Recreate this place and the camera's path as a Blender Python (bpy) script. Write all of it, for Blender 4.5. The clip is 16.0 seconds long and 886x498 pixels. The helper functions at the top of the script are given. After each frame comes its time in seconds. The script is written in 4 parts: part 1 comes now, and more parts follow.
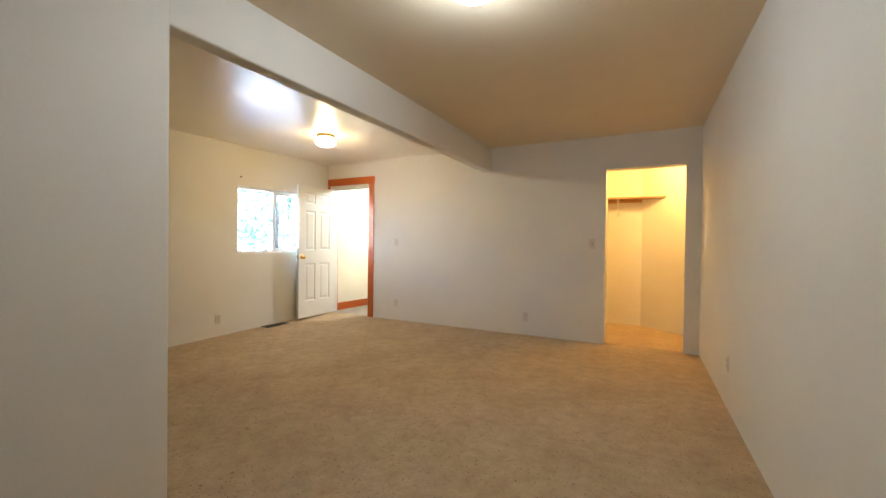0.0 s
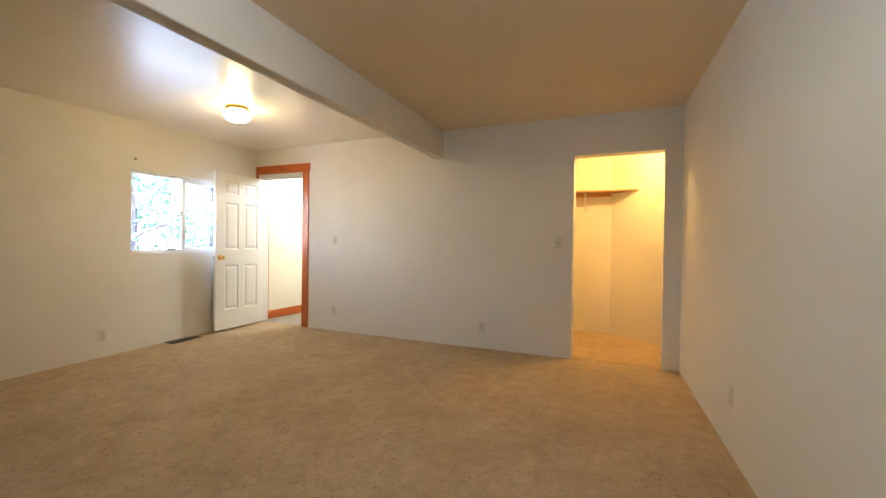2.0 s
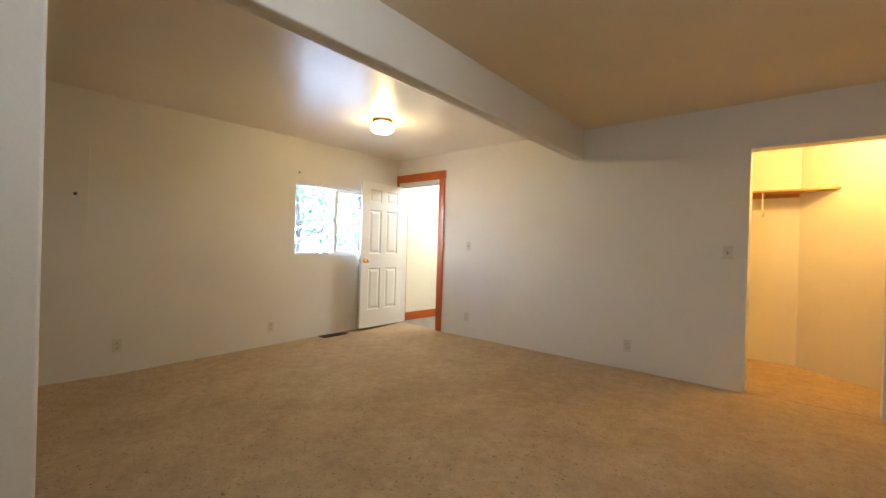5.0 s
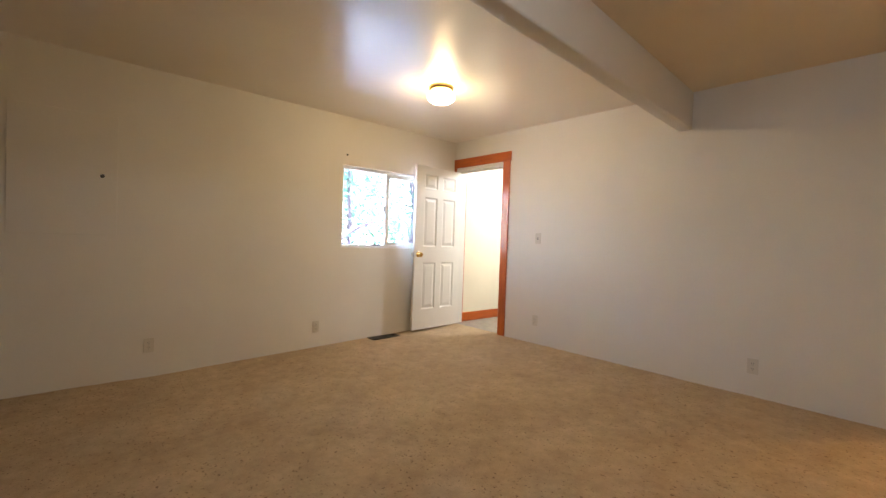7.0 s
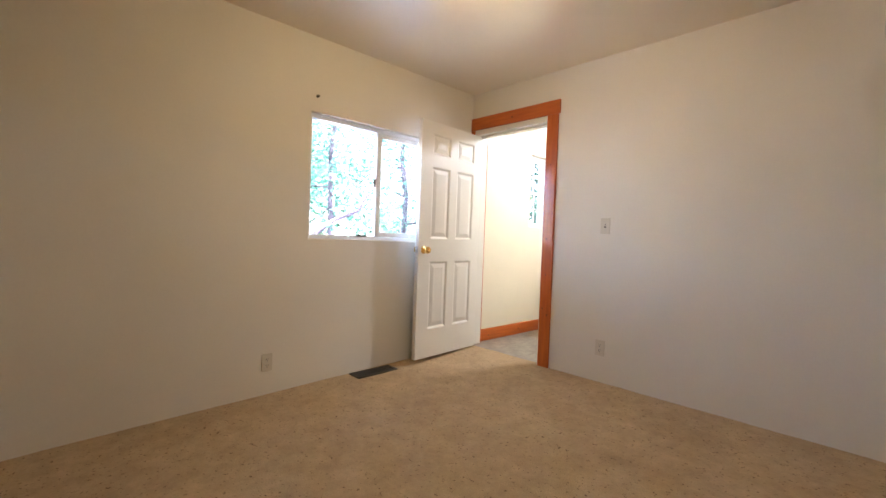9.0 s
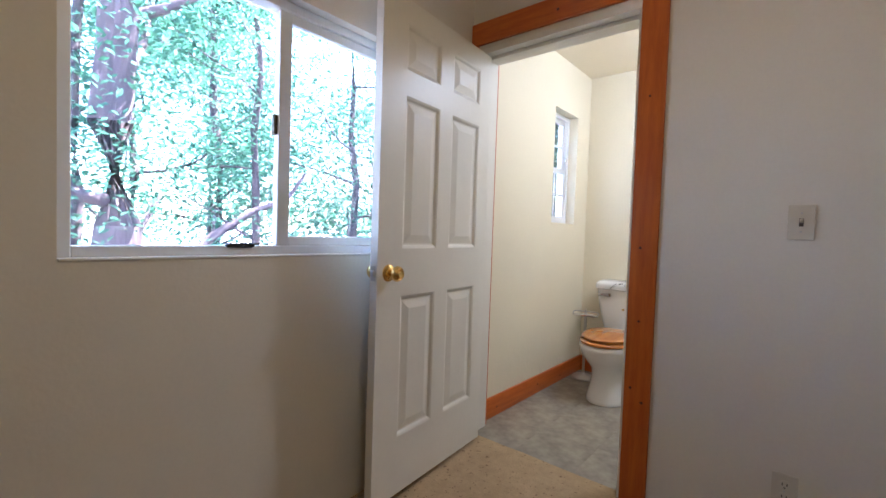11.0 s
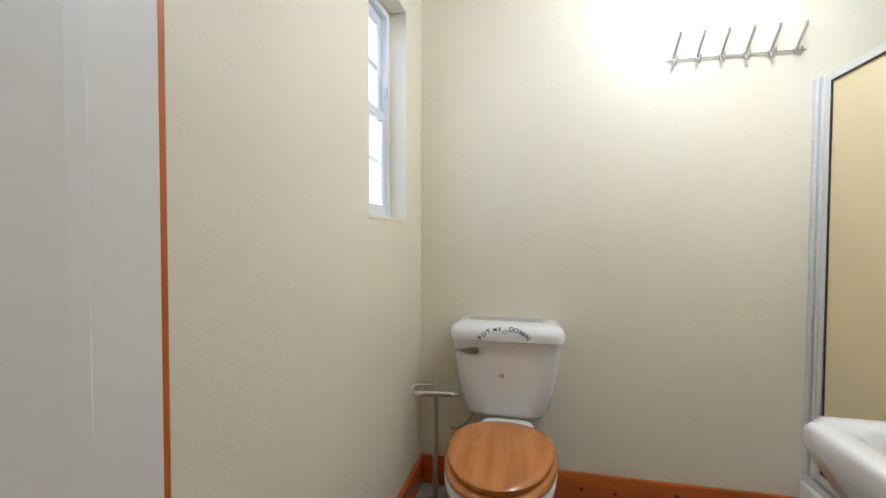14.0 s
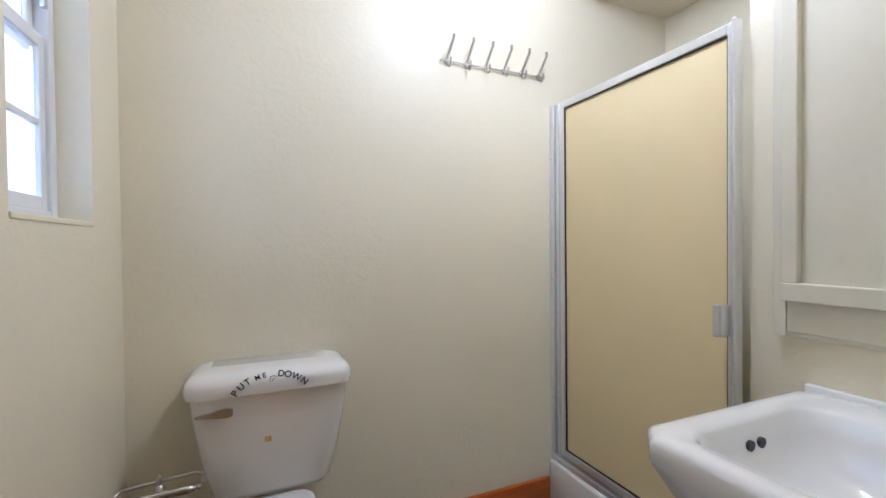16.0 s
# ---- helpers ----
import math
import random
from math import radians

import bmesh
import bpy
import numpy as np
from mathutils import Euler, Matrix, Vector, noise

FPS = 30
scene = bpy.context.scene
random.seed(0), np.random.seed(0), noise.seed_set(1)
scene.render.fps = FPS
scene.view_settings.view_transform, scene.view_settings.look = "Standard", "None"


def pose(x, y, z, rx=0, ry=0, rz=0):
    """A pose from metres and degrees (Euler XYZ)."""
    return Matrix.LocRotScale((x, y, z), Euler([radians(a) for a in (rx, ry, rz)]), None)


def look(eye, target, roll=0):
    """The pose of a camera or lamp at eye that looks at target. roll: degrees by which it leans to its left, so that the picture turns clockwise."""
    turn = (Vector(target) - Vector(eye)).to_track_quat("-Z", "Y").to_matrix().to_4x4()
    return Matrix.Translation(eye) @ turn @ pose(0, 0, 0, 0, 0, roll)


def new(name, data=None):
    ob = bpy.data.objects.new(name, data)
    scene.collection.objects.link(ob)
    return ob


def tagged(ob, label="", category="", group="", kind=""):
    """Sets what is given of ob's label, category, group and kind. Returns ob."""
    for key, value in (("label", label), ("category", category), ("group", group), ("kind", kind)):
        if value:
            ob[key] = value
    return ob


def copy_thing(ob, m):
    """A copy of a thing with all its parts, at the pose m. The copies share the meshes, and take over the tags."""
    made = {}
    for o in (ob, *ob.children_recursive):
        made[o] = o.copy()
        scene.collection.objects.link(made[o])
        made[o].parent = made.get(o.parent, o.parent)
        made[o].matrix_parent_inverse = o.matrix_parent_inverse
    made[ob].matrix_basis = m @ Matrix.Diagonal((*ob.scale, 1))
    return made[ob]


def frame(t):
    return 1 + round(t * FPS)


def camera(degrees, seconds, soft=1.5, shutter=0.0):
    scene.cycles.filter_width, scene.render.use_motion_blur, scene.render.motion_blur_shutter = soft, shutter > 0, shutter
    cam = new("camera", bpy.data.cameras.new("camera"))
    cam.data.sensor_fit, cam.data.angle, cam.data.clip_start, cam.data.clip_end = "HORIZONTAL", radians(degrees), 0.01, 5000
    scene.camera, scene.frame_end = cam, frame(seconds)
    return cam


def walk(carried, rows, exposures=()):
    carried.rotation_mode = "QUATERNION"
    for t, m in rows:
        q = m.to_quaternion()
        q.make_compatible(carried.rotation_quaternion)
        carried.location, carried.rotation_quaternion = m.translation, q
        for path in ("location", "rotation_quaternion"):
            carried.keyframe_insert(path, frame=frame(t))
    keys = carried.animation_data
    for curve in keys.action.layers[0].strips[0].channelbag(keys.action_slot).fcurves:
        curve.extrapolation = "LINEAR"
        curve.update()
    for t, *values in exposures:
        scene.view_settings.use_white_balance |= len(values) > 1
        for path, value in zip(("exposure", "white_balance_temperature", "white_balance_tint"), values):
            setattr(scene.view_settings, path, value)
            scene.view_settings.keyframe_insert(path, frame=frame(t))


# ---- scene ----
cam = camera(91.6, 16.0)
PATH = [
    (0, (0.444, 0.055, 1.111), (-0.533, 1.8, 1.09), 0.7),
    (0.5, (0.413, 0.293, 1.104), (-0.509, 2.068, 1.086), 0.7),
    (1, (0.367, 0.515, 1.1), (-0.502, 2.316, 1.074), 0.7),
    (1.5, (0.292, 0.733, 1.107), (-0.541, 2.551, 1.079), 0.8),
    (2, (0.257, 0.871, 1.112), (-0.575, 2.69, 1.087), 0.8),
    (2.5, (0.222, 0.933, 1.103), (-0.631, 2.742, 1.084), 0.9),
    (3, (0.19, 0.946, 1.099), (-0.715, 2.73, 1.087), 1.1),
    (3.5, (0.159, 0.953, 1.112), (-0.828, 2.692, 1.1), 1.2),
    (4, (0.143, 0.95, 1.115), (-0.966, 2.614, 1.102), 1.4),
    (4.5, (0.136, 0.956, 1.12), (-1.086, 2.539, 1.107), 1.6),
    (5, (0.136, 0.963, 1.113), (-1.194, 2.457, 1.105), 1.7),
    (5.2, (0.12, 0.968, 1.1), (-1.244, 2.431, 1.095), 1.8),
    (7.3, (-0.595, 1.457, 1.071), (-2.09, 2.785, 1.031), 2.0),
    (7.5, (-0.712, 1.52, 1.067), (-2.197, 2.859, 1.029), 2.1),
    (8, (-1.046, 1.744, 1.063), (-2.521, 3.094, 1.005), 2.2),
    (8.5, (-1.431, 1.952, 1.018), (-2.884, 3.326, 0.973), 2.0),
    (8.7, (-1.565, 2.061, 1.0), (-3.02, 3.433, 0.953), 2.1),
    (10.8, (-3.078, 3.278, 1.063), (-4.388, 4.787, 0.986), 1.9),
    (11, (-3.205, 3.411, 1.063), (-4.496, 4.937, 0.989), 1.9),
    (11.5, (-3.435, 3.705, 1.041), (-4.678, 5.27, 0.985), 1.5),
    (12, (-3.616, 4.009, 1.046), (-4.789, 5.628, 1.001), 1.2),
    (12.5, (-3.772, 4.283, 1.057), (-4.814, 5.99, 1.019), 1.0),
    (13, (-3.885, 4.546, 1.064), (-4.738, 6.354, 1.028), 0.5),
    (13.5, (-3.972, 4.779, 1.07), (-4.63, 6.667, 1.032), 0.7),
    (14, (-4.067, 4.937, 1.095), (-4.496, 6.89, 1.039), 0.2),
    (14.5, (-4.163, 5.072, 1.12), (-4.214, 7.071, 1.082), -0.0),
    (15, (-4.166, 5.172, 1.15), (-3.869, 7.149, 1.108), -0.3),
    (15.5, (-4.186, 5.25, 1.126), (-3.601, 7.162, 1.099), -0.4),
    (16, (-4.22, 5.3, 1.106), (-3.428, 7.136, 1.077), -0.6),
]
EXPOSURES = [(0, 5.4, 6100, 11), (5, 5.2, 6150, 12), (8, 5.2, 6100, 19), (8.7, 5.1, 6100, 19), (11, 4.05, 5600, 19), (12, 3.85, 5800, 21), (13, 3.9, 6000, 20), (14.5, 3.6, 5450, 14), (16, 3.5, 5450, 20)]
walk(cam, [(t, look(e, g, r)) for t, e, g, r in PATH], EXPOSURES)

# ---- world, sun and lamps ----
world = bpy.data.worlds.new("sky")
scene.world = world
world.use_nodes = True
wn = world.node_tree
sky = wn.nodes.new("ShaderNodeTexSky")
sky.sky_type, sky.sun_disc = "NISHITA", False
sky.sun_elevation, sky.sun_rotation = radians(56), radians(10)
wn.links.new(sky.outputs[0], wn.nodes["Background"].inputs[0])
wn.nodes["Background"].inputs[1].default_value = 0.15

sun = new("sun", bpy.data.lights.new("sun", "SUN"))
sun.data.energy, sun.data.angle, sun.data.color = 5.0, radians(0.6), (1.0, 0.95, 0.86)
sun.matrix_basis = look((-9.0, 12.0, 14.0), (-9.12, 11.35, 13.0))


def lamp(name, place, watts, colour, radius):
    ob = new(name, bpy.data.lights.new(name, "POINT"))
    ob.data.energy, ob.data.color, ob.data.shadow_soft_size = watts, colour, radius
    ob.location = place
    return ob


WARM, COOL, AMBER = (1.0, 0.66, 0.25), (0.86, 0.94, 1.0), (1.0, 0.595, 0.17)
lamp("bulb_bedroom", (-3.19, 3.74, 2.255), 0.34, WARM, 0.05)
lamp("bulb_entry", (-0.40, 1.82, 2.255), 0.27, COOL, 0.06)
lamp("bulb_closet", (0.10, 5.75, 2.20), 1.15, AMBER, 0.05)
lamp("bulb_bathroom", (-3.46, 6.12, 2.215), 1.95, (0.86, 0.94, 1.0), 0.10)

# ---- materials ----


def mat(name, colour, rough=0.6, metal=0.0, vary=0.06, scale=3.0, fine=60.0, bump=0.15, depth=0.002, coat=0.0, second=None, stretch=(1, 1, 1), random_tint=0.0):
    """A surface with stains at two scales and fine relief."""
    m = bpy.data.materials.new(name)
    m.use_nodes = True
    nt, b = m.node_tree, m.node_tree.nodes["Principled BSDF"]
    N, L = nt.nodes.new, nt.links.new
    b.inputs["Roughness"].default_value, b.inputs["Metallic"].default_value = rough, metal
    b.inputs["Coat Weight"].default_value = coat
    co, mp = N("ShaderNodeTexCoord"), N("ShaderNodeMapping")
    mp.inputs["Scale"].default_value = stretch
    L(co.outputs["Object"], mp.inputs[0])
    big, small = N("ShaderNodeTexNoise"), N("ShaderNodeTexNoise")
    big.inputs["Scale"].default_value, big.inputs["Detail"].default_value = scale, 5
    small.inputs["Scale"].default_value, small.inputs["Detail"].default_value = fine, 4
    L(mp.outputs[0], big.inputs[0]), L(mp.outputs[0], small.inputs[0])
    add = N("ShaderNodeMath")
    add.operation = "MULTIPLY_ADD"
    L(small.outputs[0], add.inputs[0])
    add.inputs[1].default_value = 0.4
    L(big.outputs[0], add.inputs[2])
    ramp = N("ShaderNodeValToRGB")
    dark = second or tuple(c * (1 - 2.2 * vary) for c in colour)
    light = colour if second else tuple(min(1, c * (1 + vary)) for c in colour)
    ramp.color_ramp.elements[0].position, ramp.color_ramp.elements[1].position = 0.45, 0.95
    ramp.color_ramp.elements[0].color, ramp.color_ramp.elements[1].color = (*dark, 1), (*light, 1)
    L(add.outputs[0], ramp.inputs[0])
    tint = ramp.outputs[0]
    if random_tint:
        info, hsv, mr = N("ShaderNodeObjectInfo"), N("ShaderNodeHueSaturation"), N("ShaderNodeMapRange")
        mr.inputs["To Min"].default_value, mr.inputs["To Max"].default_value = 1 - random_tint, 1 + random_tint
        L(info.outputs["Random"], mr.inputs["Value"]), L(mr.outputs[0], hsv.inputs["Value"]), L(tint, hsv.inputs["Color"])
        tint = hsv.outputs[0]
    L(tint, b.inputs["Base Color"])
    if bump:
        bp = N("ShaderNodeBump")
        bp.inputs["Strength"].default_value, bp.inputs["Distance"].default_value = bump, depth
        L(small.outputs[0], bp.inputs["Height"]), L(bp.outputs[0], b.inputs["Normal"])
    return m


def plaster(name, colour, rough, bump, depth, scale, lumps):
    """Hand-trowelled paint: broad strokes and lumps under a skin of paint."""
    m = mat(name, colour, rough, vary=0.025, scale=1.3, fine=scale, bump=bump, depth=depth)
    nt = m.node_tree
    N, L = nt.nodes.new, nt.links.new
    b, old = nt.nodes["Principled BSDF"], next(n for n in nt.nodes if n.type == "BUMP")
    co = next(n for n in nt.nodes if n.type == "TEX_COORD")
    warp, mask, stroke, mul = N("ShaderNodeTexNoise"), N("ShaderNodeMapRange"), N("ShaderNodeTexNoise"), N("ShaderNodeMath")
    warp.inputs["Scale"].default_value, warp.inputs["Detail"].default_value = 2.2, 3
    stroke.inputs["Scale"].default_value, stroke.inputs["Distortion"].default_value, stroke.inputs["Detail"].default_value = 17, 1.6, 3
    mask.inputs["From Min"].default_value, mask.inputs["From Max"].default_value = 0.48, 0.66
    mul.operation = "MULTIPLY"
    L(co.outputs["Object"], warp.inputs[0]), L(co.outputs["Object"], stroke.inputs[0])
    L(warp.outputs[0], mask.inputs["Value"]), L(mask.outputs[0], mul.inputs[0]), L(stroke.outputs[0], mul.inputs[1])
    two = N("ShaderNodeBump")
    two.inputs["Strength"].default_value, two.inputs["Distance"].default_value = lumps, 0.006
    L(mul.outputs[0], two.inputs["Height"]), L(old.outputs[0], two.inputs["Normal"]), L(two.outputs[0], b.inputs["Normal"])
    return m


def glass(name, colour=(1, 1, 1), rough=0.0):
    m = bpy.data.materials.new(name)
    m.use_nodes = True
    b = m.node_tree.nodes["Principled BSDF"]
    b.inputs["Base Color"].default_value, b.inputs["Roughness"].default_value = (*colour, 1), rough
    b.inputs["Transmission Weight"].default_value, b.inputs["IOR"].default_value = 1.0, 1.45
    return m


def emitter(name, colour, strength):
    m = mat(name, (0.9, 0.9, 0.88), 0.3, bump=0)
    b = m.node_tree.nodes["Principled BSDF"]
    b.inputs["Emission Color"].default_value, b.inputs["Emission Strength"].default_value = (*colour, 1), strength
    return m


WALL = plaster("wall_paint", (0.78, 0.735, 0.645), 0.62, 0.25, 0.002, 90, 0.15)
CEIL = plaster("ceiling_paint", (0.78, 0.68, 0.52), 0.31, 0.3, 0.002, 70, 0.5)
CEIL.node_tree.nodes["Principled BSDF"].inputs["IOR"].default_value = 1.5
CEIL.node_tree.nodes["Principled BSDF"].inputs["Specular IOR Level"].default_value = 1.0
CEIL.node_tree.nodes["Principled BSDF"].inputs["Coat Weight"].default_value = 1.0
CEIL.node_tree.nodes["Principled BSDF"].inputs["Coat Roughness"].default_value = 0.3
CEIL_FLAT = plaster("flat_ceiling_paint", (0.80, 0.67, 0.47), 0.6, 0.3, 0.002, 70, 0.3)
BATH_WALL = plaster("bathroom_wall_paint", (0.82, 0.755, 0.59), 0.42, 0.35, 0.002, 75, 0.42)
CARPET = mat("carpet", (0.56, 0.41, 0.245), 0.95, vary=0.1, second=(0.45, 0.32, 0.185), scale=2.4, fine=170, bump=0.9, depth=0.008)
VINYL = mat("vinyl", (0.42, 0.38, 0.31), 0.4, second=(0.20, 0.175, 0.14), scale=9, fine=30, bump=0.08, random_tint=0.05)
GROUT = mat("vinyl_joint", (0.24, 0.22, 0.19), 0.7)
WHITE = mat("white_door_paint", (0.80, 0.77, 0.70), 0.38, vary=0.02, fine=40, bump=0.06)
VINYL_WHITE = mat("white_window_plastic", (0.80, 0.81, 0.82), 0.35, vary=0.02, bump=0.03)
ORANGE = mat("stained_pine", (0.60, 0.142, 0.014), 0.35, second=(0.43, 0.082, 0.007), scale=5, fine=30, bump=0.1, stretch=(9, 9, 0.7), coat=0.2)
ORANGE_H = mat("stained_pine_level", (0.60, 0.142, 0.014), 0.35, second=(0.43, 0.082, 0.007), scale=5, fine=30, bump=0.1, stretch=(0.7, 9, 9), coat=0.2)
ORANGE_Y = mat("stained_pine_along", (0.60, 0.142, 0.014), 0.35, second=(0.43, 0.082, 0.007), scale=5, fine=30, bump=0.1, stretch=(9, 0.7, 9), coat=0.2)
KNOT = mat("pine_knot", (0.09, 0.02, 0.006), 0.4)
OAK = mat("honey_oak", (0.60, 0.23, 0.04), 0.24, second=(0.44, 0.14, 0.02), scale=4, fine=26, bump=0.06, stretch=(8, 1, 4), coat=0.4)
PINE = mat("stained_shelf_board", (0.60, 0.31, 0.10), 0.5, second=(0.45, 0.20, 0.05), stretch=(1, 8, 8))
PORCELAIN = mat("porcelain", (0.84, 0.83, 0.81), 0.12, vary=0.01, bump=0, coat=0.5)
BRASS = mat("brass", (0.83, 0.58, 0.22), 0.16, 1.0, vary=0.04, bump=0)
CHROME = mat("chrome", (0.72, 0.73, 0.75), 0.14, 1.0, vary=0.03, bump=0)
STEEL = mat("brushed_nickel", (0.58, 0.57, 0.56), 0.32, 1.0, vary=0.05, bump=0.05)
ALU = mat("anodised_aluminium", (0.82, 0.83, 0.86), 0.30, 0.85, vary=0.05, fine=120, bump=0.04)
BLACK = mat("black_plastic", (0.02, 0.02, 0.022), 0.45, bump=0)
DARK = mat("dark_metal", (0.10, 0.085, 0.06), 0.5, 0.6)
IVORY = mat("ivory_plastic", (0.66, 0.61, 0.50), 0.35, vary=0.02, bump=0)
SLOT = mat("socket_slot", (0.08, 0.07, 0.06), 0.6, bump=0)
CREAM = mat("cream_cabinet_paint", (0.72, 0.68, 0.56), 0.42, vary=0.03, fine=45, bump=0.1)
STICKER = mat("old_sticker", (0.66, 0.50, 0.22), 0.6, second=(0.5, 0.32, 0.1), scale=60)
GLASS = glass("window_glass")
SHOWER_GLASS = mat("obscured_shower_glass", (0.95, 0.79, 0.47), 0.28, vary=0.02, fine=260, bump=0.2)
SHOWER_GLASS.node_tree.nodes["Principled BSDF"].inputs["Transmission Weight"].default_value = 0.15
SHADE = emitter("lit_lamp_glass", (1.0, 0.86, 0.55), 0.6)
SHADE_COOL = emitter("lit_cool_lamp_glass", (0.85, 0.93, 1.0), 0.6)
BARK = mat("bark", (0.13, 0.095, 0.105), 0.9, second=(0.055, 0.04, 0.05), scale=5, fine=25, bump=0.8, depth=0.02, stretch=(1, 1, 0.25))
SOIL = mat("pale_gravel", (0.52, 0.50, 0.52), 0.9, second=(0.38, 0.36, 0.38), scale=1.5, fine=14, bump=0.6, depth=0.03)


def leaf_material():
    m = bpy.data.materials.new("leaf")
    m.use_nodes = True
    nt = m.node_tree
    N, L = nt.nodes.new, nt.links.new
    out = next(n for n in nt.nodes if n.type == "OUTPUT_MATERIAL")
    b, tr, mix, geo, ramp = nt.nodes["Principled BSDF"], N("ShaderNodeBsdfTranslucent"), N("ShaderNodeMixShader"), N("ShaderNodeNewGeometry"), N("ShaderNodeValToRGB")
    ramp.color_ramp.elements[0].color, ramp.color_ramp.elements[1].color = (0.035, 0.12, 0.075, 1), (0.08, 0.20, 0.14, 1)
    L(geo.outputs["Random Per Island"], ramp.inputs[0])
    L(ramp.outputs[0], b.inputs["Base Color"]), L(ramp.outputs[0], tr.inputs[0])
    b.inputs["Roughness"].default_value, mix.inputs[0].default_value = 0.5, 0.58
    L(b.outputs[0], mix.inputs[1]), L(tr.outputs[0], mix.inputs[2]), L(mix.outputs[0], out.inputs[0])
    return m


LEAF = leaf_material()


def speckle(m, scale, cut, colour, mottle):
    """Small dark flecks and broad worn patches laid over a material's colour."""
    nt = m.node_tree
    N, L = nt.nodes.new, nt.links.new
    b = nt.nodes["Principled BSDF"]
    old = b.inputs["Base Color"].links[0].from_socket
    co = next(n for n in nt.nodes if n.type == "TEX_COORD")
    fleck, lim, mix, patch, span, hsv = (N("ShaderNodeTexNoise"), N("ShaderNodeMapRange"), N("ShaderNodeMix"), N("ShaderNodeTexNoise"), N("ShaderNodeMapRange"), N("ShaderNodeHueSaturation"))
    fleck.inputs["Scale"].default_value, fleck.inputs["Detail"].default_value = scale, 3
    patch.inputs["Scale"].default_value, patch.inputs["Detail"].default_value, patch.inputs["Roughness"].default_value = 10, 8, 0.8
    lim.inputs["From Min"].default_value, lim.inputs["From Max"].default_value = cut, cut + 0.06
    span.inputs["From Min"].default_value, span.inputs["From Max"].default_value = 0.3, 0.7
    span.inputs["To Min"].default_value, span.inputs["To Max"].default_value = 1 - mottle, 1 + mottle
    mix.data_type = "RGBA"
    L(co.outputs["Object"], fleck.inputs[0]), L(co.outputs["Object"], patch.inputs[0])
    L(fleck.outputs[0], lim.inputs["Value"]), L(patch.outputs[0], span.inputs["Value"])
    L(span.outputs[0], hsv.inputs["Value"]), L(old, hsv.inputs["Color"])
    L(lim.outputs[0], mix.inputs[0]), L(hsv.outputs[0], mix.inputs[6])
    mix.inputs[7].default_value = (*colour, 1)
    L(mix.outputs[2], b.inputs["Base Color"])


speckle(CARPET, 62, 0.635, (0.20, 0.125, 0.065), 0.2)

# ---- helpers for meshes ----


def finish(name, bm, material, parent=None, label="", smooth=0.0):
    me = bpy.data.meshes.new(name)
    bmesh.ops.recalc_face_normals(bm, faces=bm.faces)
    bm.to_mesh(me)
    bm.free()
    me.materials.append(material)
    if smooth:
        me.shade_smooth()
        me.set_sharp_from_angle(angle=radians(smooth))
    ob = new(name, me)
    if parent:
        ob.parent = parent
    return tagged(ob, label) if label else ob


def part(name, bm, material, parent, label="", smooth=0.0):
    return finish(name, bm, material, parent, label, smooth)


def thing(name, label, category, m=None, group="", kind=""):
    ob = new(name)
    ob.empty_display_size = 0.1
    if m:
        ob.matrix_basis = m
    return tagged(ob, label, category, group, kind)


def box(x0, x1, y0, y1, z0, z1, bevel=0.0, bm=None, seg=2):
    """A box, by itself or added to bm."""
    b = bmesh.new()
    bmesh.ops.create_cube(b, size=1)
    bmesh.ops.scale(b, vec=(x1 - x0, y1 - y0, z1 - z0), verts=b.verts)
    bmesh.ops.translate(b, vec=((x0 + x1) / 2, (y0 + y1) / 2, (z0 + z1) / 2), verts=b.verts)
    if bevel:
        bmesh.ops.bevel(b, geom=b.edges[:], offset=bevel, segments=seg, affect="EDGES", profile=0.5)
    if bm is None:
        return b
    tmp = bpy.data.meshes.new("tmp")
    b.to_mesh(tmp)
    b.free()
    bm.from_mesh(tmp)
    bpy.data.meshes.remove(tmp)
    return bm


def prism(corners, z0, z1, bevel=0.0, seg=3, upright_only=False):
    """An upright prism over a plan of corners."""
    b = bmesh.new()
    low = [b.verts.new((x, y, z0)) for x, y in corners]
    top = [b.verts.new((x, y, z1)) for x, y in corners]
    n = len(corners)
    b.faces.new(low[::-1]), b.faces.new(top)
    for i in range(n):
        b.faces.new((low[i], low[(i + 1) % n], top[(i + 1) % n], top[i]))
    if bevel:
        bmesh.ops.bevel(b, geom=b.edges[:], offset=bevel, segments=seg, affect="EDGES", profile=0.5)
    return b


def loft(loops, cap0=True, cap1=True, closed=True):
    b = bmesh.new()
    rows = [[b.verts.new(p) for p in loop] for loop in loops]
    n = len(rows[0])
    for a, c in zip(rows, rows[1:]):
        for i in range(n if closed else n - 1):
            b.faces.new((a[i], a[(i + 1) % n], c[(i + 1) % n], c[i]))
    if cap0:
        b.faces.new(rows[0][::-1])
    if cap1:
        b.faces.new(rows[-1])
    return b


def rrect(cx, cy, hx, hy, r, z, n=6):
    """A level rounded rectangle."""
    pts = []
    for sx, sy, a0 in ((1, 1, 0), (-1, 1, 90), (-1, -1, 180), (1, -1, 270)):
        for i in range(n + 1):
            a = radians(a0 + 90 * i / n)
            pts.append((cx + sx * (hx - r) + r * math.cos(a), cy + sy * (hy - r) + r * math.sin(a), z))
    return pts


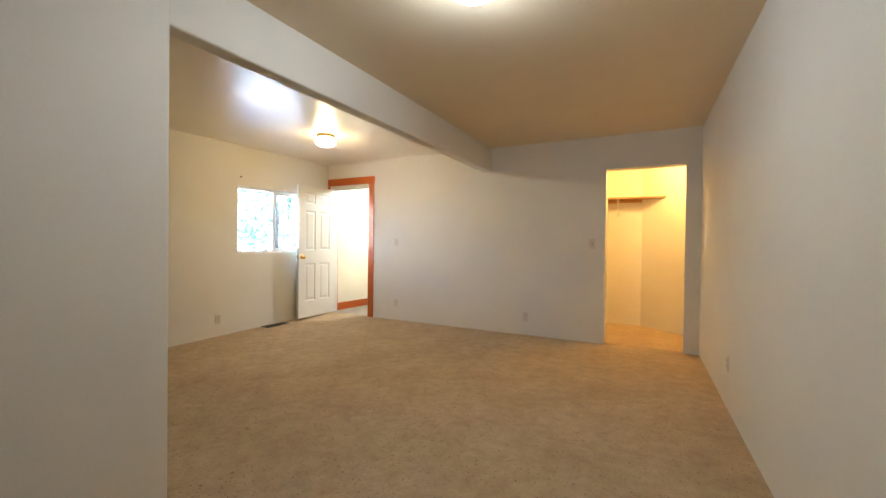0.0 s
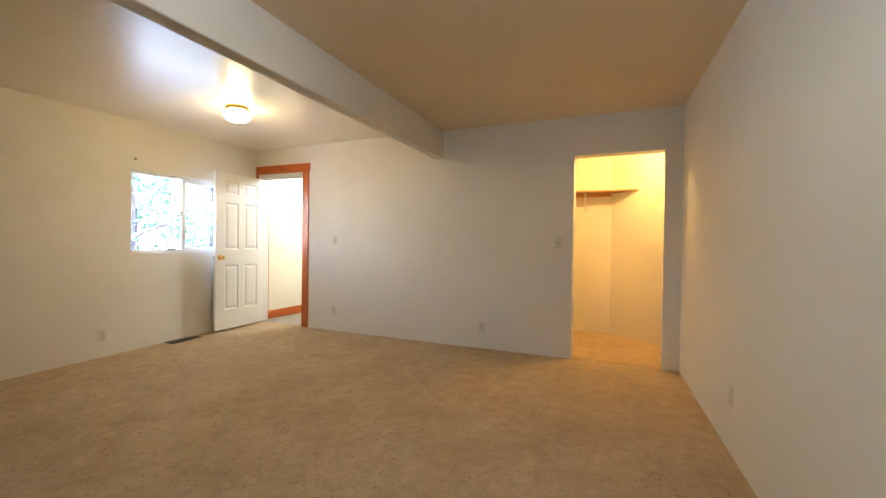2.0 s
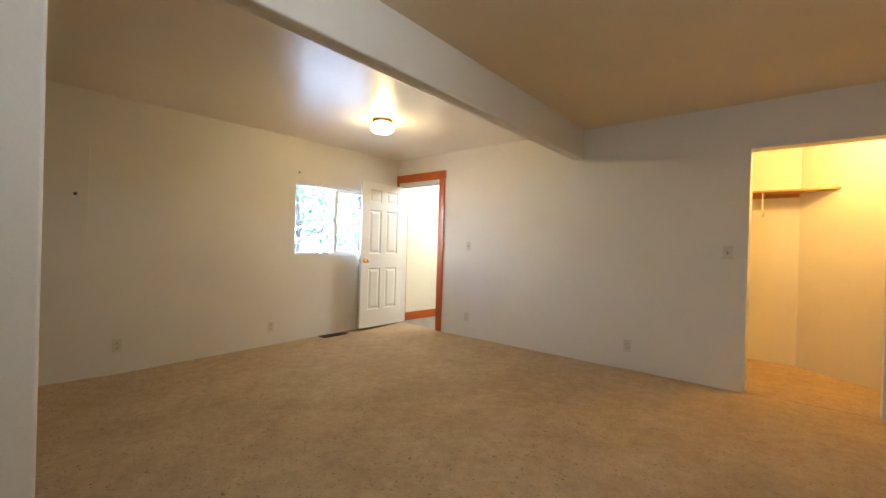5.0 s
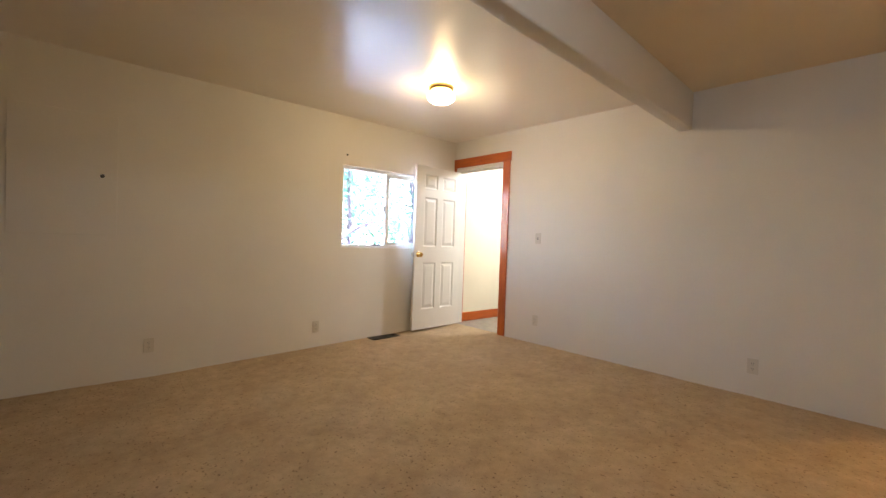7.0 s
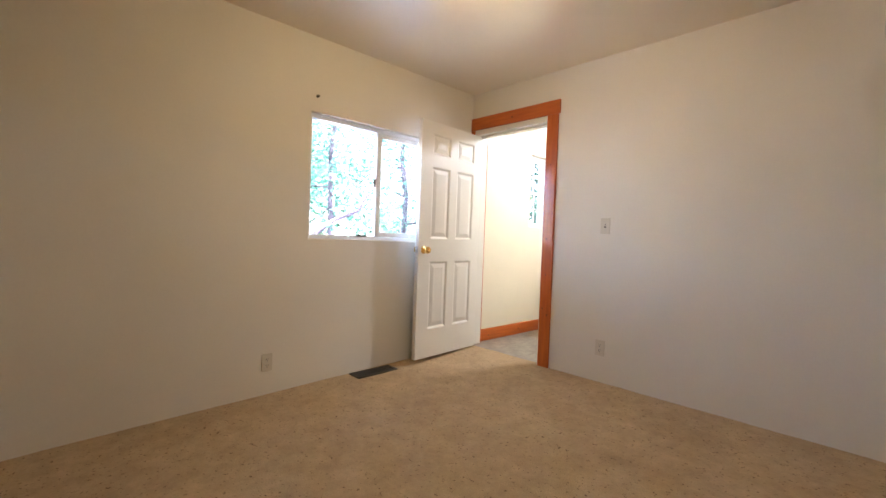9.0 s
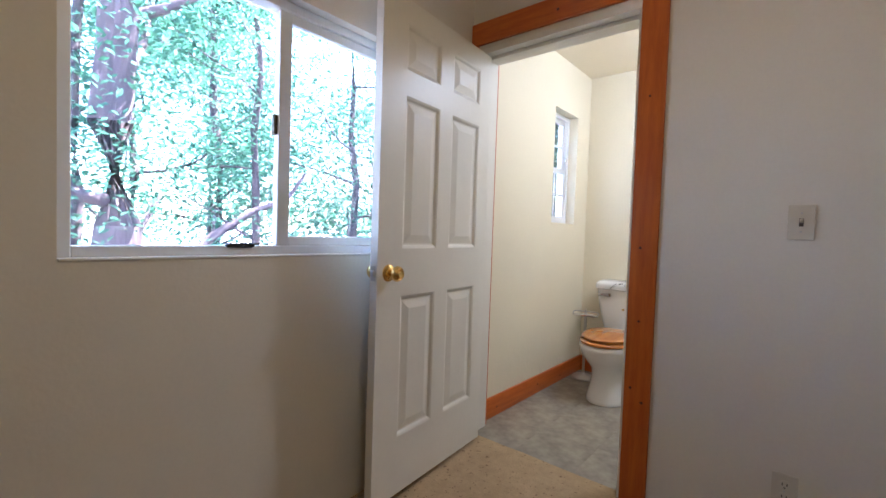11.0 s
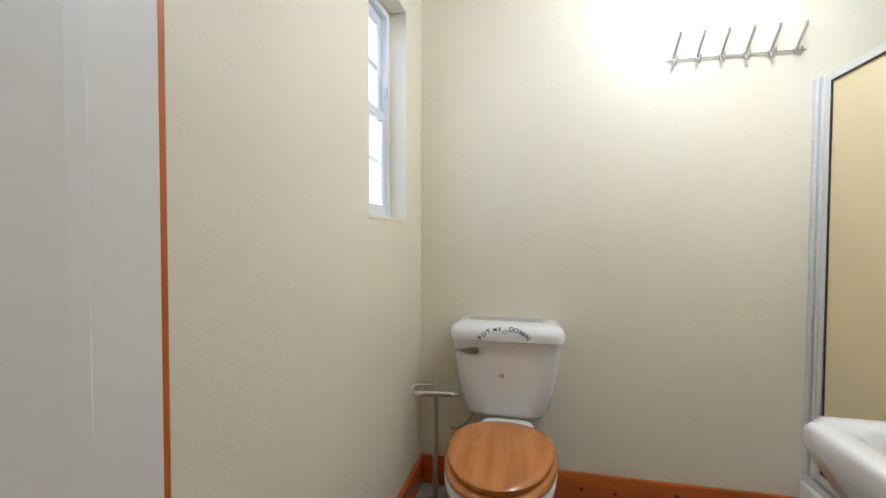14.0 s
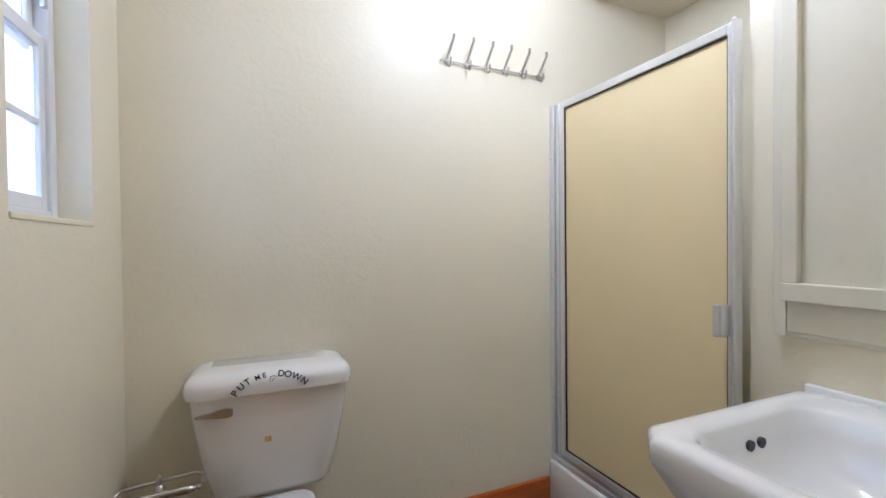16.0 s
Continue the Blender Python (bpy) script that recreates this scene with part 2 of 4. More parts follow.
def egg(cx, cy, hx, front, back, z, n=40, power=2.2):
    """A level egg outline: front reaches towards -y, back towards +y."""
    pts = []
    for i in range(n):
        a = 2 * math.pi * i / n
        c, s = math.cos(a), math.sin(a)
        c, s = math.copysign(abs(c) ** (2 / power), c), math.copysign(abs(s) ** (2 / power), s)
        pts.append((cx + hx * c, cy + (back if s > 0 else front) * s, z))
    return pts


def turned(profile, n=24):
    """A lathe: profile rows of radius and height round z."""
    return loft([[(max(r, 0.0004) * math.cos(2 * math.pi * i / n), max(r, 0.0004) * math.sin(2 * math.pi * i / n), z) for i in range(n)] for r, z in profile])


def tube(points, radius, n=10, taper=1.0):
    """A round bar along points."""
    pts = [Vector(p) for p in points]
    loops = []
    for i, p in enumerate(pts):
        d = (pts[min(i + 1, len(pts) - 1)] - pts[max(i - 1, 0)]).normalized()
        q = d.to_track_quat("Z", "Y")
        r = radius * (1 + (taper - 1) * i / max(1, len(pts) - 1))
        loops.append([p + q @ Vector((r * math.cos(2 * math.pi * k / n), r * math.sin(2 * math.pi * k / n), 0)) for k in range(n)])
    return loft(loops)


def put(bm, m):
    bmesh.ops.transform(bm, matrix=m, verts=bm.verts)
    return bm


# ---- structure ----
W, F, FB, B = -4.575, 5.220, 5.385, 6.79          # window wall, far wall front and back, bathroom back wall
CZ, WT = 2.36, 2.388                                          # bedroom ceiling
SOUTH = -1.6


def beam_x(y):
    return -1.53 - 0.054 * (y - 1.12)


def right_x(y):
    return 0.596 - 0.078 * (y - 5.195)


def floor_z(x, y):
    """The carpet sags a little towards the window wall."""
    u, v = min(1, max(0, (-0.2 - x) / 4.0)), min(1, max(0, (5.2 - y) / 3.2))
    return -0.105 * u * u * (3 - 2 * u) * v


def structure(name, bm, material, label, category, smooth=30):
    return tagged(finish(name, bm, material, None, label, smooth), category=category, kind="structure")


def slab(name, x0, x1, y0, y1, z0, z1, material, label, category):
    return structure(name, box(x0, x1, y0, y1, z0, z1), material, label, category)


def wall_with_holes(name, axis, a, b, lo, hi, z0, z1, holes, material, label):
    """A wall of thickness a to b across the axis, from lo to hi along it, with holes (from, to, sill, head)."""
    bm = bmesh.new()
    cuts, at = [], lo
    for h0, h1, s, t in sorted(holes):
        cuts += [(at, h0, z0, z1), (h0, h1, z0, s), (h0, h1, t, z1)]
        at = h1
    cuts.append((at, hi, z0, z1))
    for p, q, r, s in cuts:
        if s - r > 1e-4 and q - p > 1e-4:
            box(a, b, p, q, r, s, bm=bm) if axis == "x" else box(p, q, a, b, r, s, bm=bm)
    bmesh.ops.remove_doubles(bm, verts=bm.verts, dist=1e-5)
    return structure(name, bm, material, label, "wall")


WIN = (3.60, 4.84, 0.967, 1.847)
BWIN = (6.185, 6.565, 1.155, 1.965)
wall_with_holes("wall_west", "x", W - 0.16, W, SOUTH, F, -0.4, WT, [WIN], WALL, "cream painted bedroom wall with a window")
wall_with_holes("wall_west_bathroom", "x", W - 0.16, W, F, 7.0, -0.4, WT, [BWIN], BATH_WALL, "pale yellow textured bathroom wall with small window")
DOOR = (-4.545, -3.725, -0.4, 2.0)
CLO = (-0.34, 0.45, -0.4, 1.985)
wall_with_holes("wall_north", "y", F, FB - 0.01, W, 0.78, -0.4, WT, [DOOR, CLO], WALL, "cream painted wall with bathroom and closet openings")
wall_with_holes("wall_north_bathroom_side", "y", FB - 0.01, FB, W, -3.03, -0.4, WT, [DOOR], BATH_WALL, "pale yellow bathroom side of the wall")
structure("wall_east", prism([(right_x(SOUTH), SOUTH), (right_x(SOUTH) + 0.12, SOUTH), (right_x(F) + 0.12, F), (right_x(F), F)], -0.4, WT), WALL, "cream painted side wall slightly out of square", "wall")
slab("wall_south", W, 1.3, SOUTH - 0.12, SOUTH, -0.4, WT, WALL, "plain cream wall behind the entry", "wall")
T = 0.11
structure("wall_partition", prism([(beam_x(SOUTH) - T, SOUTH), (beam_x(SOUTH), SOUTH), (beam_x(1.12), 1.12), (beam_x(1.12) - T, 1.12)], -0.4, WT, 0.012), WALL, "cream painted partition end with rounded corner", "wall")
structure("beam", prism([(beam_x(1.105) - T, 1.105), (beam_x(1.105), 1.105), (beam_x(F), F + 0.02), (beam_x(F) - T, F + 0.02)], 2.056, CZ + 0.01, 0.012), WALL, "boxed ceiling beam painted cream", "beam")


def ceiling_sheet(name, x0, x1, y0, y1, z, material, label):
    """A ceiling with slight waves, thick upward."""
    left, right = (x0, x1) if callable(x0) else (lambda y: x0, lambda y: x1)
    nx, ny = int((right(y1) - left(y1)) / 0.12) + 2, int((y1 - y0) / 0.12) + 2
    bm = bmesh.new()
    rows = []
    for i in range(nx):
        rows.append([])
        for j in range(ny):
            y = y0 + (y1 - y0) * j / (ny - 1)
            x = left(y) + (right(y) - left(y)) * i / (nx - 1)
            rows[-1].append(bm.verts.new((x, y, z + 0.004 * noise.noise((x * 1.3, y * 1.3, 3)))))
    for i in range(nx - 1):
        for j in range(ny - 1):
            bm.faces.new((rows[i][j], rows[i + 1][j], rows[i + 1][j + 1], rows[i][j + 1]))
    low, high = ([bm.verts.new((x, y, h)) for x, y in ((left(y0), y0), (right(y0), y0), (right(y1), y1), (left(y1), y1))] for h in (z + 0.03, z + 0.15))
    bm.faces.new(low[::-1]), bm.faces.new(high)
    for i in range(4):
        bm.faces.new((low[i], low[(i + 1) % 4], high[(i + 1) % 4], high[i]))
    return structure(name, bm, material, label, "ceiling", 60)


ceiling_sheet("ceiling", lambda y: W - 0.1, lambda y: beam_x(y) - 0.5 * T, SOUTH - 0.1, F + 0.1, CZ, CEIL, "cream semi-gloss trowelled ceiling")
ceiling_sheet("ceiling_entry", lambda y: beam_x(y) - 0.5 * T, lambda y: 1.35, SOUTH - 0.1, F + 0.1, CZ, CEIL_FLAT, "tan flat-painted entry ceiling")
ceiling_sheet("ceiling_bathroom", W - 0.05, -2.95, FB, B + 0.05, 2.32, CEIL, "cream bathroom ceiling")
slab("wall_bathroom_back", W, -2.28, B, B + 0.12, -0.4, 2.5, BATH_WALL, "pale yellow rough plaster wall behind toilet", "wall")
slab("wall_bathroom_east", -3.03, -2.93, FB, 6.020, -0.4, 2.5, BATH_WALL, "pale yellow rough plaster wall beside the shower", "wall")
slab("wall_shower_side", -2.93, -2.28, 5.920, 6.020, -0.4, 2.5, BATH_WALL, "pale yellow shower wall", "wall")
slab("wall_shower_back", -2.40, -2.28, 6.020, B, -0.4, 2.5, BATH_WALL, "pale yellow shower wall", "wall")
slab("ceiling_shower", -2.975, -2.40, 6.020, B, 2.17, 2.5, CEIL, "low cream ceiling over the shower", "ceiling")

# closet
CB = 6.69
slab("wall_closet_back", -1.40, -0.077, CB, CB + 0.1, -0.4, WT, WALL, "cream closet back wall", "wall")
slab("wall_closet_west", -1.40, -1.30, FB - 0.01, CB, -0.4, WT, WALL, "cream closet side wall", "wall")
structure("wall_closet_diagonal", prism([(-0.077, CB), (1.0, CB - 0.905), (1.06, CB - 0.83), (-0.01, CB + 0.075)], -0.4, WT), WALL, "cream slanting closet wall", "wall")
slab("wall_closet_east", 0.98, 1.08, FB - 0.01, CB - 0.85, -0.4, WT, WALL, "cream closet side wall", "wall")
slab("wall_closet_front", 0.78, 1.08, F + 0.01, FB - 0.01, -0.4, WT, WALL, "cream return wall", "wall")
slab("ceiling_closet", -1.40, 1.08, FB - 0.01, CB + 0.1, CZ + 0.002, CZ + 0.1, CEIL, "cream closet ceiling", "ceiling")


def carpet_sheet():
    bm = bmesh.new()
    xs = np.arange(W, 1.35, 0.05)
    ys = np.linspace(SOUTH, 5.267, 138)
    rows = [[bm.verts.new((x, y, floor_z(x, y) + 0.004 * noise.noise((x * 2.1, y * 2.1, 0)) + 0.0025 * noise.noise((x * 9, y * 9, 5)))) for y in ys] for x in xs]
    for i in range(len(xs) - 1):
        for j in range(len(ys) - 1):
            bm.faces.new((rows[i][j], rows[i + 1][j], rows[i + 1][j + 1], rows[i][j + 1]))
    return bm


structure("floor_carpet", carpet_sheet(), CARPET, "worn tan cut-pile carpet", "carpet", 180)
slab("floor_closet", -1.35, 1.05, 5.262, 6.75, -0.10, 0.003, CARPET, "tan carpet in the closet", "carpet")

# ---- doorway and door ----


def casing():
    c = thing("trim", "orange stained pine door casing with knots", "door casing", kind="structure")
    y0, y1 = F - 0.014, F + 0.001
    part("side_board", box(-3.745, -3.645, y0, y1, -0.02, 2.055, 0.003), ORANGE, c)
    part("side_board", box(-4.573, -4.534, y0, y1, -0.05, 2.018, 0.003), ORANGE, c)
    part("head_board", box(-4.573, -3.632, y0 - 0.004, y1, 2.020, 2.130, 0.003), ORANGE_H, c)
    part("back_board", box(-4.573, -4.531, FB, FB + 0.018, 0.0, 2.08, 0.003), ORANGE, c)
    part("back_board", box(-3.745, -3.65, FB, FB + 0.018, 0.0, 2.08, 0.003), ORANGE, c)
    part("back_head_board", box(-4.530, -3.747, FB, FB + 0.018, 2.0, 2.08, 0.003), ORANGE_H, c)
    for x, y, z, r in ((-3.708, y0, 1.03, 0.006), (-3.700, y0, 0.74, 0.005), (-3.676, y0, 0.42, 0.006), (-3.70, y0, 1.62, 0.005), (-4.1, y0 - 0.004, 2.07, 0.007), (-3.72, y0, 0.47, 0.006)):
        part("knot", put(turned([(r, 0), (r * 0.7, 0.0014)], 12), pose(x, y, z, 90)), KNOT, c)
    j = thing("door_frame", "white painted door jamb with stop", "door frame", kind="structure")
    part("jamb", box(-4.545, -4.525, F - 0.001, FB + 0.001, -0.02, 1.985, 0.002), WHITE, j)
    part("jamb", box(-3.757, -3.725, F - 0.001, FB + 0.001, -0.02, 1.985, 0.002), WHITE, j)
    part("head_jamb", box(-4.545, -3.725, F - 0.003, FB + 0.003, 1.975, 2.0, 0.002), WHITE, j)
    part("stop", box(-3.767, -3.757, F + 0.045, F + 0.085, -0.0, 1.975, 0.003), WHITE, j)
    part("stop", box(-4.525, -4.515, F + 0.045, F + 0.072, -0.0, 1.975, 0.003), WHITE, j)
    part("head_stop", box(-4.515, -3.767, F + 0.045, F + 0.085, 1.957, 1.975, 0.003), WHITE, j)
    strike = part("strike_plate", box(-3.7592, -3.7568, F + 0.004, F + 0.034, 0.865, 0.925, 0.001), BRASS, j, "brass strike plate")
    # hole not cut: a black piece paints its dark inside
    part("strike_hole", box(-3.7598, -3.7590, F + 0.011, F + 0.026, 0.88, 0.91), BLACK, strike)


casing()


def raised_panel(u0, u1, z0, z1):
    """A moulded panel let into the face at y = 0: a sunk border, then a raised field."""
    loops = []
    for inset, y in ((0.0, 0.0), (0.003, -0.0015), (0.008, -0.0035), (0.015, -0.0105), (0.021, -0.0115), (0.026, -0.0105), (0.052, -0.0035), (0.055, -0.003)):
        loops.append([(u0 + inset, y, z0 + inset), (u1 - inset, y, z0 + inset), (u1 - inset, y, z1 - inset), (u0 + inset, y, z1 - inset)])
    return loft(loops, cap0=False)


def six_panel_door():
    """Leaf in its own frame: x from near the hinge (-0.019) to the free edge (0.757)."""
    hinge, free = Vector((-4.465, 5.214)), Vector((-4.405, 4.459))
    ang = math.degrees(math.atan2(free.y - hinge.y, free.x - hinge.x))
    d = thing("door_1", "white six-panel door standing open, brass knob", "door", Matrix.Translation((hinge.x, hinge.y, 0.0)) @ pose(0, 0, 0, 0, 0, ang), kind="structure")
    w, z0, z1 = 0.757, 0.012, 1.955
    # in this frame the room side is +y, so the leaf lies from y = -0.035 to 0
    P = [(0.078, 0.308), (0.400, 0.622)]
    Z = [(0.245, 0.809), (0.997, 1.590), (1.690, 1.862)]
    edge = 0
    part("core", box(-0.015, w - 0.004, -0.024, -0.012, z0 + 0.004, z1 - 0.004), WHITE, d)
    part("stile", box(-0.019, P[0][0], -0.035, 0, z0, z1, edge), WHITE, d)
    part("stile", box(P[1][1], w, -0.035, 0, z0, z1, edge), WHITE, d)
    part("mullion", box(P[0][1], P[1][0], -0.035, 0, z0, z1, 0), WHITE, d)
    zz = [z0] + [v for p in Z for v in p] + [z1]
    for k in range(0, len(zz), 2):
        for u0, u1 in P:
            part("rail", box(u0, u1, -0.035, 0, zz[k], zz[k + 1]), WHITE, d)
    for u0, u1 in P:
        for a, b in Z:
            part("panel", raised_panel(u0, u1, a, b), WHITE, d)
    kz, ku = 0.905, w - 0.062
    for side in (1, -1):
        k = part("knob", put(turned([(0.0, 0.0), (0.012, 0.0), (0.011, 0.022), (0.017, 0.027), (0.025, 0.032), (0.0295, 0.042), (0.0285, 0.051), (0.024, 0.058), (0.0215, 0.0595), (0.0185, 0.0575), (0.0165, 0.0565), (0.0150, 0.060), (0.0115, 0.0635), (0.0105, 0.0625), (0.0, 0.0625)], 28), pose(ku, 0 if side > 0 else -0.035, kz, -90 * side)), BRASS, d, "polished brass door knob", 40)
        part("rosette", put(turned([(0.033, 0.0), (0.033, 0.003), (0.028, 0.008), (0.014, 0.011), (0.0, 0.011)], 28), pose(ku, 0 if side > 0 else -0.035, kz, -90 * side)), BRASS, k, "", 40)
    part("latch", box(w, w + 0.011, -0.026, -0.010, kz - 0.011, kz + 0.011, 0.003), STEEL, d, "worn steel latch bolt")
    part("latch_plate", box(w - 0.001, w + 0.0012, -0.030, -0.006, kz - 0.028, kz + 0.028), STEEL, d)
    for z in (0.25, 1.0, 1.72):
        part("hinge", put(turned([(0.005, -0.04), (0.006, -0.038), (0.006, 0.038), (0.005, 0.04)], 10), pose(-0.031, -0.036, z)), WHITE, d)


six_panel_door()

# ---- windows ----


def frame_bars(x0, x1, y0, y1, z0, z1, w, material, parent, name="frame_bar", bevel=0.003):
    part(name, box(x0, x1, y0, y0 + w, z0, z1, bevel), material, parent)
    part(name, box(x0, x1, y1 - w, y1, z0, z1, bevel), material, parent)
    part(name, box(x0 + 0.001, x1 - 0.001, y0 + w, y1 - w, z0, z0 + w, bevel), material, parent)
    part(name, box(x0 + 0.001, x1 - 0.001, y0 + w, y1 - w, z1 - w, z1, bevel), material, parent)


def pane(x, y0, y1, z0, z1, parent, material=None):
    p = part("pane", box(x - 0.002, x + 0.002, y0, y1, z0, z1), material or GLASS, parent)
    p.visible_shadow = False
    return p


def bedroom_window():
    w = thing("window_1", "white vinyl sliding window onto woods", "window", kind="structure")
    y0, y1, z0, z1 = WIN
    x = W - 0.11
    frame_bars(x, x + 0.07, y0, y1, z0, z1, 0.032, VINYL_WHITE, w)
    pane(x + 0.020, y0 + 0.032, 4.20, z0 + 0.032, z1 - 0.032, w)
    s = part("sash", box(x + 0.028, x + 0.060, 4.186, 4.232, z0 + 0.033, z1 - 0.033, 0.003), VINYL_WHITE, w)
    part("sash_bar", box(x + 0.03, x + 0.058, 4.232, y1 - 0.033, z0 + 0.033, z0 + 0.066, 0.003), VINYL_WHITE, s)
    part("sash_bar", box(x + 0.03, x + 0.058, 4.232, y1 - 0.033, z1 - 0.066, z1 - 0.033, 0.003), VINYL_WHITE, s)
    part("sash_bar", box(x + 0.03, x + 0.058, y1 - 0.066, y1 - 0.033, z0 + 0.066, z1 - 0.066, 0.003), VINYL_WHITE, s)
    pane(x + 0.044, 4.232, y1 - 0.066, z0 + 0.066, z1 - 0.066, w)
    part("lock", box(x + 0.034, x + 0.055, 4.172, 4.186, 1.385, 1.455, 0.004), DARK, w, "dark sash lock")
    part("latch", box(x + 0.056, x + 0.078, 4.01, 4.10, z0 + 0.026, z0 + 0.042, 0.005), BLACK, w, "black vent latch")
    part("window_sill", box(W - 0.04, W + 0.004, y0 + 0.001, y1 - 0.001, z0 - 0.004, z0 + 0.004, 0.003), WHITE, w)


def bathroom_window():
    w = thing("window_2", "white double-hung bathroom window with muntins", "window", kind="structure")
    y0, y1, z0, z1 = BWIN
    x = W - 0.115
    frame_bars(x, x + 0.05, y0, y1, z0, z1, 0.03, VINYL_WHITE, w)
    mid = 1.555
    for n, a, b, dx in (("lower_sash", z0 + 0.03, mid + 0.015, 0.022), ("upper_sash", mid - 0.015, z1 - 0.03, 0.004)):
        s = part(n, box(x + dx, x + dx + 0.02, y0 + 0.031, y0 + 0.058, a, b, 0.002), VINYL_WHITE, w)
        part("sash_bar", box(x + dx, x + dx + 0.02, y1 - 0.058, y1 - 0.031, a, b, 0.002), VINYL_WHITE, s)
        part("sash_bar", box(x + dx, x + dx + 0.02, y0 + 0.058, y1 - 0.058, a, a + 0.03, 0.002), VINYL_WHITE, s)
        part("sash_bar", box(x + dx, x + dx + 0.02, y0 + 0.058, y1 - 0.058, b - 0.03, b, 0.002), VINYL_WHITE, s)
        c = (a + b) / 2
        part("muntin", box(x + dx + 0.004, x + dx + 0.016, y0 + 0.058, y1 - 0.058, c - 0.006, c + 0.006), VINYL_WHITE, s)
        part("muntin", box(x + dx + 0.005, x + dx + 0.015, 6.369, 6.381, a + 0.03, b - 0.03), VINYL_WHITE, s)
        pane(x + dx + 0.01, y0 + 0.058, y1 - 0.058, a + 0.03, b - 0.03, s)
    part("lock", box(x + 0.042, x + 0.054, y1 - 0.052, y1 - 0.038, 1.63, 1.665, 0.003), STEEL, w, "small metal sash catch")
    part("window_sill", box(W - 0.08, W + 0.003, y0 + 0.001, y1 - 0.001, z0 - 0.004, z0 + 0.008, 0.003), BATH_WALL, w)


bedroom_window()
bathroom_window()

# ---- bedroom fixtures ----


def flush_lamp(place, shade, label):
    l = thing("ceiling_light", label, "ceiling lamp", pose(*place), group="ceiling lights")
    part("base", turned([(0.104, 0.0), (0.104, -0.014), (0.098, -0.030), (0.084, -0.040), (0.0, -0.040)], 32), BRASS, l, "brass fitter ring", 40)
    part("shade", turned([(0.080, -0.041), (0.098, -0.047), (0.113, -0.062), (0.118, -0.082), (0.110, -0.105), (0.086, -0.124), (0.048, -0.134), (0.0, -0.137)], 32), shade, l, "glowing white glass bowl", 60).visible_shadow = False
    return l


flush_lamp((-3.19, 3.74, CZ), SHADE, "lit flush ceiling light, white glass on brass")
flush_lamp((-0.40, 1.82, CZ), SHADE_COOL, "lit flush ceiling light with cool white glass")


def outlet():
    """A duplex socket in its own frame, face towards -y, centre at the origin."""
    o = thing("outlet", "ivory duplex wall outlet", "outlet", group="wall outlets")
    part("plate", box(-0.035, 0.035, -0.006, 0, -0.057, 0.057, 0.003), IVORY, o)
    for s in (-0.020, 0.020):
        f = part("socket", put(turned([(0.0165, 0), (0.0165, 0.003), (0.0, 0.003)], 20), pose(0, -0.005, s, 90)), IVORY, o)
        # slots are dark raised pieces; the shade inside them is painted
        part("slot", box(-0.0075, -0.0048, -0.0086, -0.0078, s - 0.001, s + 0.008), SLOT, f)
        part("slot", box(0.0048, 0.0075, -0.0086, -0.0078, s - 0.001, s + 0.008), SLOT, f)
        part("slot", box(-0.0025, 0.0025, -0.0086, -0.0078, s - 0.010, s - 0.005), SLOT, f)
    part("screw", put(turned([(0.003, 0), (0.002, 0.0015), (0, 0.0015)], 10), pose(0, -0.006, 0, 90)), STEEL, o)
    return o


first = outlet()
first.matrix_basis = pose(-1.263, F, 0.225)
copy_thing(first, pose(-3.225, F, 0.250))
copy_thing(first, pose(W, 3.34, 0.150, 0, 0, 90))
copy_thing(first, pose(W, 1.915, 0.150, 0, 0, 90))
copy_thing(first, pose(right_x(3.62), 3.62, 0.315, 0, 0, -85.5))


def switch():
    s = thing("light_switch", "ivory toggle light switch on the wall", "light switch", group="light switches")
    part("plate", box(-0.035, 0.035, -0.006, 0, -0.057, 0.057, 0.003), IVORY, s)
    part("collar", box(-0.006, 0.006, -0.0075, -0.0055, -0.013, 0.013, 0.001), SLOT, s)
    part("toggle", put(box(-0.0045, 0.0045, -0.018, -0.005, -0.004, 0.005, 0.0015), pose(0, 0, 0, -22)), IVORY, s)
    for z in (-0.03, 0.03):
        part("screw", put(turned([(0.003, 0), (0.002, 0.0015), (0, 0.0015)], 10), pose(0, -0.006, z, 90)), STEEL, s)
    return s


sw = switch()
sw.matrix_basis = pose(-3.225, F, 1.135)
copy_thing(sw, pose(-0.48, F, 1.14))


def access_panel():
    p = thing("access_panel", "flush painted wall access panel with small latch", "access panel")
    part("cover", box(W - 0.002, W + 0.006, 1.09, 1.692, 1.03, 1.925, 0.002), WALL, p)
    part("latch", put(turned([(0.014, 0), (0.014, 0.006), (0.009, 0.011), (0, 0.012)], 16), pose(W + 0.006, 1.602, 1.471, 0, 90)), DARK, p, "small dark latch")


access_panel()
nail = tagged(finish("nail", put(turned([(0.011, 0), (0.009, 0.012), (0.004, 0.014), (0.003, 0.03), (0, 0.03)], 12), pose(W - 0.001, 3.643, 1.955, 0, 90)), DARK), "small dark nail hook above the window", "wall hook")


